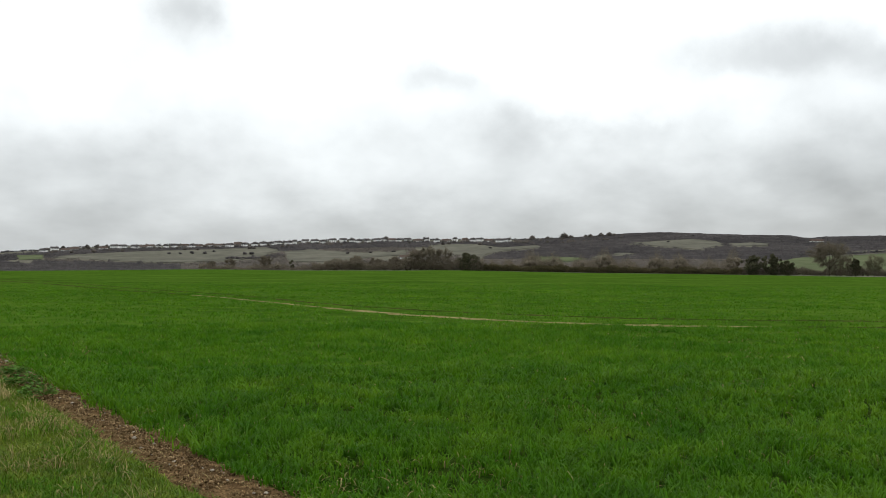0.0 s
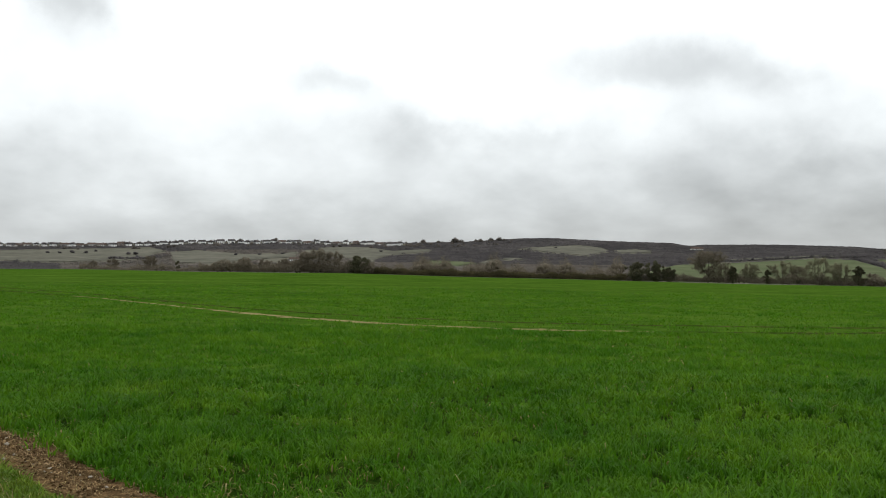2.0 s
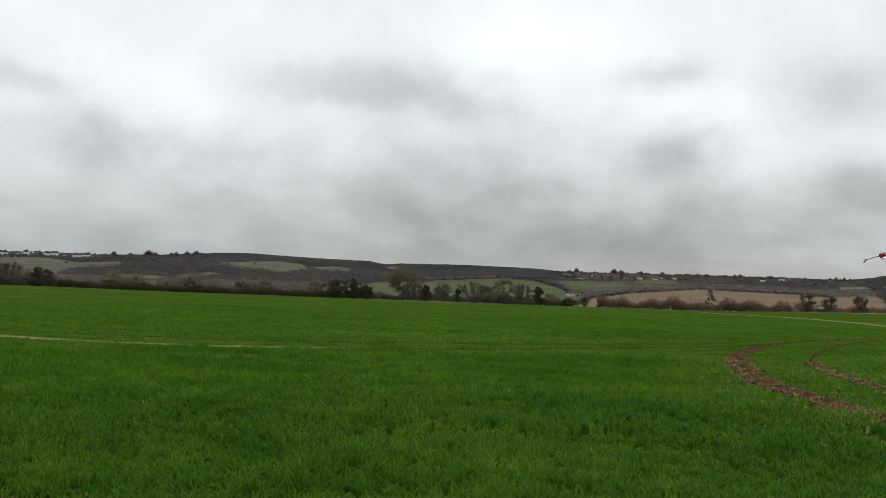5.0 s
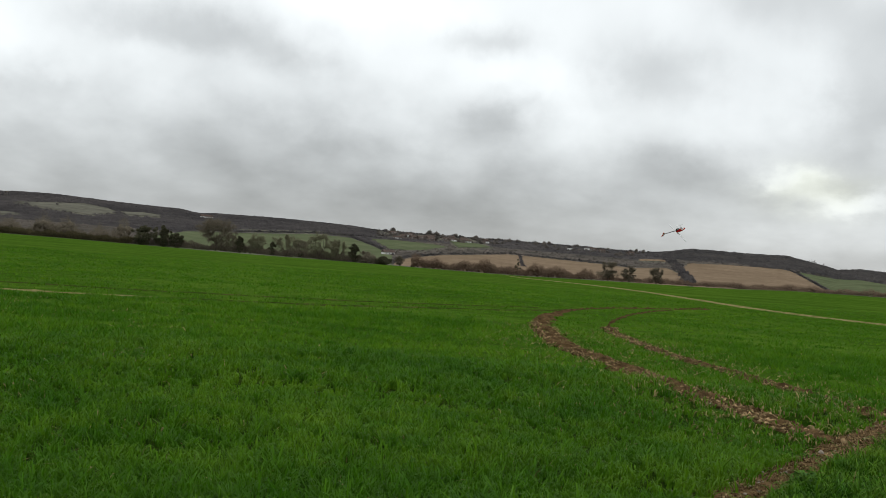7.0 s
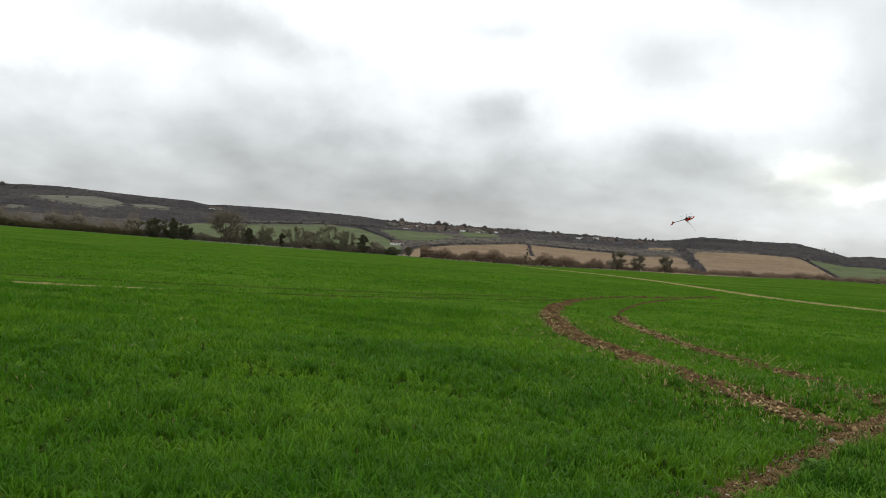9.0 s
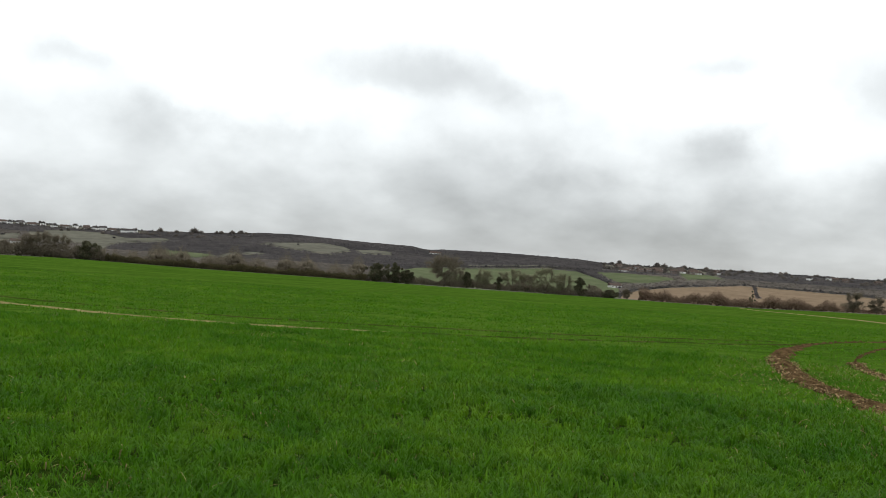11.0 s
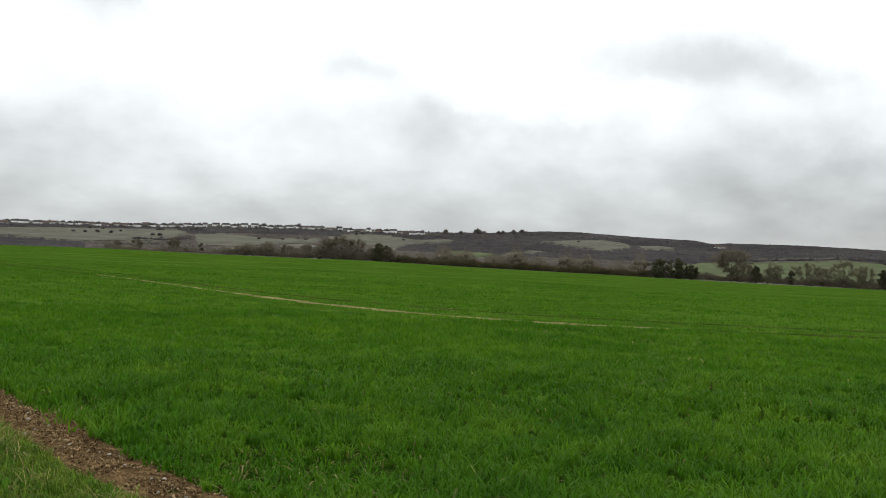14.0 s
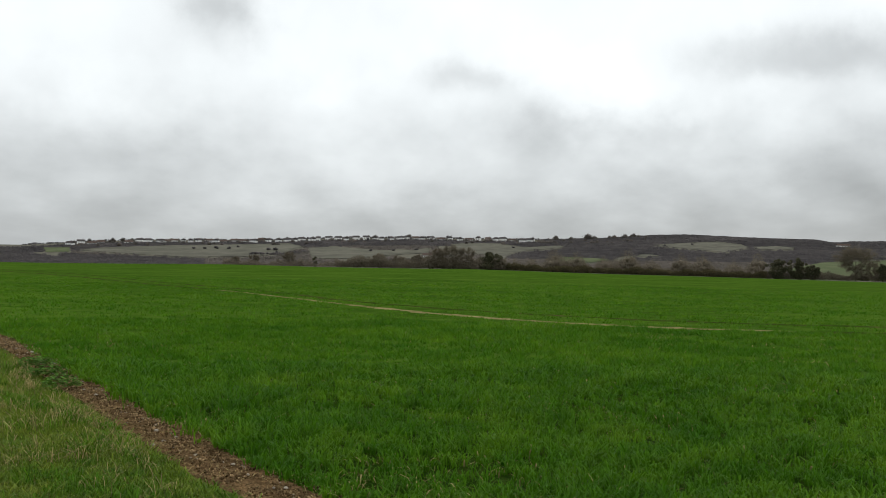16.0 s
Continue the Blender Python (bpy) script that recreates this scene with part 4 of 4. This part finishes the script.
bare_tree(45.0, LINE, 5.0, .8, 38, "small leafless tree beside the russet hedge", M_TWIG, 24)
bare_tree(-.7, LINE, 7.6, .85, 39, "large brown leafless tree in the hedgerow", M_TWIG, 34)
bare_tree(-1.35, LINE + 2, 6.6, .8, 40, "brown leafless tree in the hedgerow", M_TWIG, 34)
bare_tree(-4.7, LINE + 4, 4.6, .9, 41, "leafless tree among scrub", M_TWIG, 40)
bare_tree(-3.6, LINE + 3, 4.2, .9, 42, "leafless tree among scrub", M_TWIG, 40)
bare_tree(-9.8, LINE + 6, 4.6, .9, 43, "small leafless tree beyond the field", M_TWIG, 30)
bare_tree(-11.8, LINE + 8, 3.6, .9, 44, "small leafless tree beyond the field", M_TWIG, 26)
bare_tree(-12.8, LINE + 8, 2.9, .9, 45, "small leafless tree beyond the field", M_TWIG, 26)
bare_tree(-2.5, LINE + 3, 4.4, .9, 46, "leafless tree among scrub", M_TWIG, 40)
bare_tree(31.9, LINE, 3.2, .8, 47, "small leafless tree at the end of the hedgerow", M_TWIG, 24)
bare_tree(.2, LINE + 1, 6.8, 1.0, 51, "brown leafless tree beside a larger one", M_TWIG, 32)
leafy_tree(1.66, LINE, 5.7, 5.6, 52, "round dark evergreen tree in the hedgerow", puffs=40)
leafy_tree(17.6, LINE, 6.0, 4.8, 53, "dark evergreen tree in the hedgerow")
leafy_tree(18.6, LINE, 6.8, 4.2, 54, "tall dark pine in the hedgerow")
leafy_tree(19.35, LINE, 4.4, 3.2, 55, "small dark evergreen in the hedgerow")
leafy_tree(22.8, LINE, 5.2, 2.4, 56, "ivy-clad tree in the hedgerow")
leafy_tree(24.62, LINE, 4.6, 1.5, 57, "small ivy-clad trunk in the hedgerow")
leafy_tree(29.25, LINE, 6.0, 2.6, 58, "ivy-clad tree in the hedgerow")
leafy_tree(31.0, LINE, 2.3, 4.0, 59, "low dark evergreen bush at the field's edge")
leafy_tree(38.7, LINE + 1, 5.6, 1.3, 60, "tall ivy-clad tree stump in the russet hedge", puffs=10)
leafy_tree(-8.36, LINE + 2, 3.1, 1.4, 61, "small dark conifer beyond the field", puffs=10)
leafy_tree(26.2, LINE, 1.2, 1.8, 62, "low dark bush at the field's edge", puffs=8)


def hedge(a0, a1, height, deep, mat, label, count, seed, base_dark=False, ragged=.35):
    rng = np.random.default_rng(seed)
    count = int(count * 2.0)
    az = rng.uniform(a0, a1, count)
    r = LINE + 1.2 + (rng.normal(0, deep, count) if deep < 3 else 2 + deep * np.abs(rng.normal(0, 1, count)))
    x, y = r * np.sin(np.radians(az)), r * np.cos(np.radians(az))
    top = height * (1 + ragged * np.sin(az * 3.1 + seed) * np.sin(az * 1.37 + 1) + .12 * np.sin(az * 11.3 + 2 * np.sin(az * 4.7) + seed)) * rng.uniform(.75, 1.15, count)
    h = top * rng.uniform(.0, 1, count) ** .8
    start = np.stack([x, y, land(x, y) + h * .75], -1)
    d = rng.normal(0, .6, (count, 3)) + [0, 0, .7]
    d /= np.linalg.norm(d, axis=1)[:, None]
    side = np.cross(d, rng.normal(0, 1, (count, 3)))
    side /= np.linalg.norm(side, axis=1)[:, None]
    w = rng.uniform(.015, .05, (count, 1))
    L = rng.uniform(.3, 1.0, (count, 1)) * height * .36
    v = np.stack([start - side * w, start + side * w, start + d * L], 1).reshape(-1, 3)
    m = int(count / 34)
    az2 = rng.uniform(a0, a1, m)
    r2 = LINE + 1.5 + (rng.normal(0, deep * .6, m) if deep < 3 else 2.5 + deep * np.abs(rng.normal(0, .8, m)))
    x2, y2 = r2 * np.sin(np.radians(az2)), r2 * np.cos(np.radians(az2))
    top2 = height * (1 + ragged * np.sin(az2 * 3.1 + seed) * np.sin(az2 * 1.37 + 1))
    rad = .11 * top2 * rng.uniform(.6, 1.2, m)
    core = lumps(rng, np.stack([x2, y2, land(x2, y2) + rad * .7 + top2 * rng.uniform(0, .45, m)], -1), np.repeat(rad[:, None], 3, 1), 1.0, .15)
    vv, ss, ll = join_soups([(v, np.arange(count * 3), np.full(count, 3)), core])
    return tagged(soup("hedgerow", vv, ss, ll, mat), label, "hedge", "hedges along the field", kind="stuff")


hedge(2.2, 17.2, 2.1, .7, M_HEDGE, "trimmed brown-green hedge along the field's far edge", 30000, 71, ragged=.28)
hedge(3.0, 16.5, 3.7, 7.0, M_TWIG, "loose leafless bushes behind the trimmed hedge", 11000, 72, ragged=.7)
hedge(4.0, 16.8, 5.2, 16.0, M_TWIG, "tall brown thicket in the valley behind the hedge", 9000, 79, ragged=.8)
hedge(-7.2, 2.6, 3.3, 1.5, M_TWIG, "leafless brown scrub along the field's far edge", 17000, 73, ragged=.5)
hedge(-13.5, -7.2, 1.7, 1.5, M_TWIG, "low leafless scrub beyond the field's edge", 4500, 74, ragged=.7)
hedge(17.0, 31.2, 2.5, 1.0, M_TWIG, "thin leafless brown hedge under the hedgerow trees", 16000, 75, ragged=.5)
hedge(32.6, 43.0, 3.3, 1.4, M_RUSSET, "russet leafless hedge in front of the stubble", 12000, 76, ragged=.5)
hedge(43.0, 64.0, 1.9, 1.2, M_RUSSET, "russet leafless scrub along the field's far edge", 16000, 77, ragged=.4)


# hedge lines that part the fields on the far slope
def far_hedge(points, count, size, mat, seed, label, wide=.03):
    rng = np.random.default_rng(seed)
    count, size = int(count * 2.2), size * .62
    t = rng.uniform(0, len(points) - 1, count)
    az = np.interp(t, range(len(points)), [p[0] for p in points]) + rng.normal(0, wide, count)
    el = np.interp(t, range(len(points)), [p[1] for p in points]) + rng.normal(0, .012, count)
    x, y = hill_at(az, el)
    rad = size * rng.lognormal(0, .3, count)
    c = np.stack([x, y, land(x, y) + rad * .8 + .3], -1)
    v, s, l = join_soups([lumps(rng, c, rad * .55, 1.0, .2), twig_crowns(rng, c - [0, 0, 1] * rad[:, None] * .8, rad * 1.5, 20)])
    return tagged(soup("far_hedge", v, s, l, mat), label, "hedge", kind="stuff")


far_hedge([(31.4, -.5), (32.3, -.06), (34.3, .26), (38.2, .61), (40.8, .53), (43.3, .47), (44.9, .37)], 420, 1.8, M_HAZY_DARKWOOD, 81, "dark hedge round the stubble field")
far_hedge([(47.1, .95), (47.6, .6), (48.0, .2), (48.4, -.3)], 420, 2.4, M_HAZY_WOOD, 82, "belt of leafless trees between two stubble fields", .13)
far_hedge([(53.6, .86), (54.4, .5), (55.5, -.05), (55.9, -.4)], 200, 1.7, M_HAZY_DARKWOOD, 83, "dark hedge between stubble and pasture")
far_hedge([(29.0, .85), (30.5, .42), (31.5, .0)], 160, 2.0, M_HAZY_DARKWOOD, 84, "dark hedge beside the green pasture")
far_hedge([(20.0, .52), (23, .66), (27.1, .92), (30.2, .92)], 300, 2.2, M_HAZY_DARKWOOD, 85, "dark hedge above the green pasture")
far_hedge([(-12, .30), (-10, .33), (-8.8, .5)], 90, 2.4, M_HAZY_WOOD, 86, "line of bushes across the chalk meadow")
far_hedge([(38.75, .56), (38.85, .25), (39.0, -.1)], 60, 1.8, M_HAZY_WOOD, 87, "hedge running down the stubble field")


def lone_bush(az, el, size, seed):
    rng = np.random.default_rng(seed)
    x, y = (float(c) for c in hill_at(az, el))
    z = float(land(x, y))
    c = rng.normal(0, size * .4, (7, 3)) * [1, 1, .4] + [0, 0, size * .6]
    q = size * rng.uniform(.35, .6, 7)
    v, s, l = join_soups([lumps(rng, c, q, .9, .2), leaf_soup(rng, c, q * 1.4, 24, .28)])
    ob = soup("bush", v, s, l, M_HAZY_WOOD)
    ob.matrix_world = pose(x, y, z + .3)
    return tagged(ob, "dark leafless bush standing alone on the meadow", "bush", "bushes on the far meadow")


for k, (a, e, q) in enumerate(((-15.1, .55, 2.4), (-14.5, .55, 2.2), (-13.9, .57, 3.0), (-13.2, .58, 2.4), (-12.7, .68, 2.0), (-5.2, .62, 2.0), (-3.9, .66, 1.8), (-2.6, .72, 2.0), (-11.0, .55, 3.0), (-10.6, .55, 3.2), (3.0, .95, 1.8), (11.5, 1.2, 1.8), (13.0, 1.3, 1.6))):
    lone_bush(a, e, q, 200 + k)


# ---- houses on the ridge ----
def house(wide, deep, wall_h, roof_h, walls, roofs, label, gables=False):
    h = empty("house", pose(0, 0, 0))
    part("wall", box(bmesh.new(), -wide / 2, wide / 2, -deep / 2, deep / 2, -3, wall_h), walls, h)
    bm = bmesh.new()
    o = .5
    if gables:
        prof = [(-wide / 2 - o, wall_h - .2), (wide / 2 + o, wall_h - .2), (0, wall_h + roof_h)]
        ring = [[bm.verts.new((a, s * (deep / 2 + o), b)) for a, b in prof] for s in (-1, 1)]
    else:
        prof = [(-deep / 2 - o, wall_h - .2), (deep / 2 + o, wall_h - .2), (0, wall_h + roof_h)]
        ring = [[bm.verts.new((s * (wide / 2 + o), a, b)) for a, b in prof] for s in (-1, 1)]
    bm.faces.new(ring[0]), bm.faces.new(ring[1][::-1])
    for i in range(3):
        j = (i + 1) % 3
        bm.faces.new((ring[0][i], ring[1][i], ring[1][j], ring[0][j]))
    bmesh.ops.recalc_face_normals(bm, faces=bm.faces)
    roof = part("roof", bm, roofs, h)
    part("chimney", box(bmesh.new(), wide * .22, wide * .22 + .9, -.4, .5, wall_h + roof_h * .3, wall_h + roof_h + 1.1), M_BRICK, roof)
    n = max(2, int(wide / 3.2))
    for level in ([1.0, 3.5] if wall_h > 4.4 else [1.0]):
        for i in range(n):
            c = (i + .5) / n * wide - wide / 2
            if level == 1.0 and i == n // 2:
                part("door", box(bmesh.new(), c - .5, c + .5, -deep / 2 - .06, -deep / 2 + .1, 0, 2.1), M_BRICK, h)
                continue
            win = part("window", box(bmesh.new(), c - .75, c + .75, -deep / 2 - .05, -deep / 2 + .1, level, level + 1.25), M_WALL, h)
            part("pane", box(bmesh.new(), c - .64, c + .64, -deep / 2 - .07, -deep / 2 + .05, level + .11, level + 1.14), M_PANE, win)
    return tagged(h, label, "house", "houses along the ridge")


def place_houses():
    rng = np.random.default_rng(41)
    kinds = [house(11, 7, 4.5, 2.6, M_WALL, M_ROOF, "white-rendered house with a dark tiled roof on the ridge"),
             house(8, 7, 4.5, 2.9, M_WALL, M_ROOF, "white gabled house with a dark roof on the ridge", True),
             house(12, 7, 2.7, 2.6, M_WALL, M_REDROOF, "long white bungalow with a brown roof on the ridge"),
             house(9, 7, 4.5, 2.7, M_BRICK, M_REDROOF, "brick house with a clay roof on the ridge")]
    spots = []
    a = -21.6
    while a < 4.2:
        if not (-19.6 < a < -19.0):
            spots.append((a, float(sky_el(a)) - rng.uniform(.10, .19)))
        a += rng.uniform(.34, .62)
    spots += [(float(q), float(sky_el(q)) - float(rng.uniform(.16, .42))) for q in rng.uniform(30.8, 37.0, 18)]
    spots += [(float(q), float(sky_el(q)) - float(rng.uniform(.10, .30))) for q in (41.6, 42.6, 42.9, 43.4, 45.0)]
    spots += [(20.75, 1.27), (20.98, 1.26), (31.2, .02), (3.9, 1.3), (-1.9, .32)]
    first = [True] * 4
    for az, el in spots:
        k = int(rng.choice(4, p=[.42, .22, .24, .12] if az < 15 else [.10, .15, .35, .40]))
        k = 2 if 20 < az < 21.5 else k
        x, y = (float(c) for c in hill_at(az, el))
        m = pose(x, y, float(land(x, y)), 0, 0, -az + float(rng.normal(0, 25)))
        if first[k]:
            kinds[k].matrix_world = m
            first[k] = False
        else:
            copy_thing(kinds[k], m)


place_houses()
# ridge shrubs share the wood tone that has haze in its colour
far_hedge([(a, float(sky_el(a)) - .165) for a in range(-24, 5)], 520, 2.0, M_HAZY_WOOD, 88, "garden hedges and shrubs below the ridge houses, tinted grey with haze")
far_hedge([(a, float(sky_el(a)) - .03) for a in range(-24, 6)], 330, 2.4, M_HAZY_WOOD, 89, "leafless garden trees behind the ridge houses, tinted grey with haze")
far_hedge([(a, float(sky_el(a)) - .05) for a in range(30, 48)], 340, 2.4, M_HAZY_WOOD, 90, "leafless trees along the village skyline, tinted grey with haze")


def ridge_tree(az, el, height, width, seed, label="leafless round-headed tree on the skyline"):
    rng = np.random.default_rng(seed)
    x, y = (float(c) for c in hill_at(az, el))
    tree = empty("tree", pose(x, y, float(land(x, y)) - .3))
    bm = tube(bmesh.new(), (0, 0, 0), (0, 0, height * .30), .35, .18, 6)
    for i in range(4):
        a = rng.uniform(0, 6.28)
        tube(bm, (0, 0, height * rng.uniform(.12, .26)), (math.cos(a) * width * .20, math.sin(a) * width * .20, height * .55), .14, .06, 5)
    part("trunk", bm, M_BARK, tree)
    turn, out = rng.uniform(0, 6.28, 26), np.sqrt(rng.uniform(0, 1, 26))
    c = np.stack([np.cos(turn) * out * width * .30, np.sin(turn) * out * width * .30, height * (.08 + .50 * np.sqrt(1 - out ** 2) * rng.uniform(0, 1, 26))], 1)
    v, l, s = twig_crowns(rng, c, np.minimum(height, width) * rng.uniform(.26, .46, 26), 40)
    soup("crown", v, s, l, M_HAZY_SCRUB, tree)
    return tagged(tree, label, "tree", "trees along the ridge")


def place_ridge_trees():
    rng = np.random.default_rng(43)
    for az, h, w in ((-19.4, 9, 6), (-18.9, 8, 6), (5.4, 10, 9), (7.25, 13, 13), (7.6, 9, 9), (8.7, 8, 7), (9.3, 9, 8), (9.8, 9, 9), (6.3, 7, 7), (-5.0, 10, 7), (-3.0, 9, 7),
                     (31.4, 12, 10), (33.5, 12, 10), (33.9, 10, 9), (35.0, 9, 8), (36.2, 8, 8), (37.5, 7, 7), (38.6, 7, 7), (40.1, 7, 7), (45.3, 11, 5), (45.7, 9, 5), (45.0, 8, 6), (42.0, 7, 7)):
        ridge_tree(az, float(sky_el(az)) - .06, h * 1.05, w * 1.2, int(az * 10) % 997)
    for az in list(rng.uniform(-21.5, 4.5, 80)) + list(rng.uniform(30.5, 45.5, 70)) + list(rng.uniform(30.5, 37.5, 60)) + list(rng.uniform(4.4, 10.6, 34)):
        ridge_tree(float(az), float(sky_el(az)) - float(rng.uniform(.02, .34)), float(rng.uniform(4, 7.5)), float(rng.uniform(5, 8)), int(az * 100) % 9973, "small leafless tree among the ridge houses")


place_ridge_trees()


# ---- model helicopter in the air over the field ----
def helicopter():
    az, el, far = 47.55, 2.67, 52.0
    x, y = far * math.sin(radians(az)), far * math.cos(radians(az))
    heli = empty("model_helicopter", pose(x, y, EYE + far * math.tan(radians(el)), 225, -17, -az + 30))
    bm = bmesh.new()
    bmesh.ops.create_uvsphere(bm, u_segments=20, v_segments=12, radius=1)
    for v in bm.verts:
        t = v.co.x
        v.co = Vector((v.co.x * .27 + .10, v.co.y * .085 * (1 - .25 * t), v.co.z * (.115 - .045 * t) - .03 * t))
    part("canopy", bm, M_RED, heli, "glossy red canopy")
    bm = box(bmesh.new(), -.16, .16, -.035, .035, -.12, .02)
    bmesh.ops.bevel(bm, geom=bm.edges[:], offset=.012, segments=2)
    part("chassis", bm, M_BLACK, heli, "black carbon side frames")
    bm = bmesh.new()
    bmesh.ops.create_uvsphere(bm, u_segments=14, v_segments=8, radius=1)
    for v in bm.verts:
        v.co = Vector((v.co.x * .13 + .14, v.co.y * .088, v.co.z * .028 - .075))
    part("stripe", bm, M_WHITE, heli, "white flash along the canopy")
    boom = part("tail_boom", tube(bmesh.new(), (-.12, 0, -.01), (-.86, 0, .03), .02, .014, 10), M_BLACK, heli)
    bm = bmesh.new()
    side = [(-.78, -.0), (-.92, .15), (-.98, .15), (-.92, 0), (-.95, -.12), (-.90, -.12)]
    rings = [[bm.verts.new((a, s, b + .03)) for a, b in side] for s in (-.006, .006)]
    bm.faces.new(rings[0]), bm.faces.new(rings[1][::-1])
    for i in range(6):
        j = (i + 1) % 6
        bm.faces.new((rings[0][i], rings[1][i], rings[1][j], rings[0][j]))
    part("tail_fin", bm, M_RED, boom, "red tail fin")
    for s in (-1, 1):
        bm = box(bmesh.new(), -.90, -.875, .025, .031, .03 if s > 0 else -.10, .16 if s > 0 else .03)
        part("tail_blade", bm, M_WHITE, boom)
    mast = part("rotor_mast", tube(bmesh.new(), (0, 0, .04), (0, 0, .21), .011, .009, 10), M_METAL, heli)
    part("rotor_head", box(bmesh.new(), -.035, .035, -.06, .06, .18, .212), M_METAL, mast)
    for s in (-1, 1):
        bm = bmesh.new()
        a = radians(80)
        box(bm, .05, .70, -.028, .028, .192, .202)
        for v in bm.verts:
            v.co.z += .05 * v.co.x ** 2
            v.co = Matrix.Rotation(a + (0 if s > 0 else math.pi), 3, "Z") @ v.co
        part("rotor_blade", bm, M_WHITE, mast, "white rotor blade at rest")
    for s in (-1, 1):
        bm = tube(bmesh.new(), (-.20, s * .11, -.24), (.20, s * .11, -.24), .011, .011, 8)
        tube(bm, (.20, s * .11, -.24), (.26, s * .11, -.21), .011, .009, 8)
        part("skid", bm, M_WHITE, heli)
        for q in (-.1, .1):
            part("skid_strut", tube(bmesh.new(), (q, s * .035, -.11), (q * 1.1, s * .11, -.235), .008, .008, 6), M_WHITE, heli)
    return tagged(heli, "red and white model helicopter flying upside down over the field", "helicopter")


helicopter()
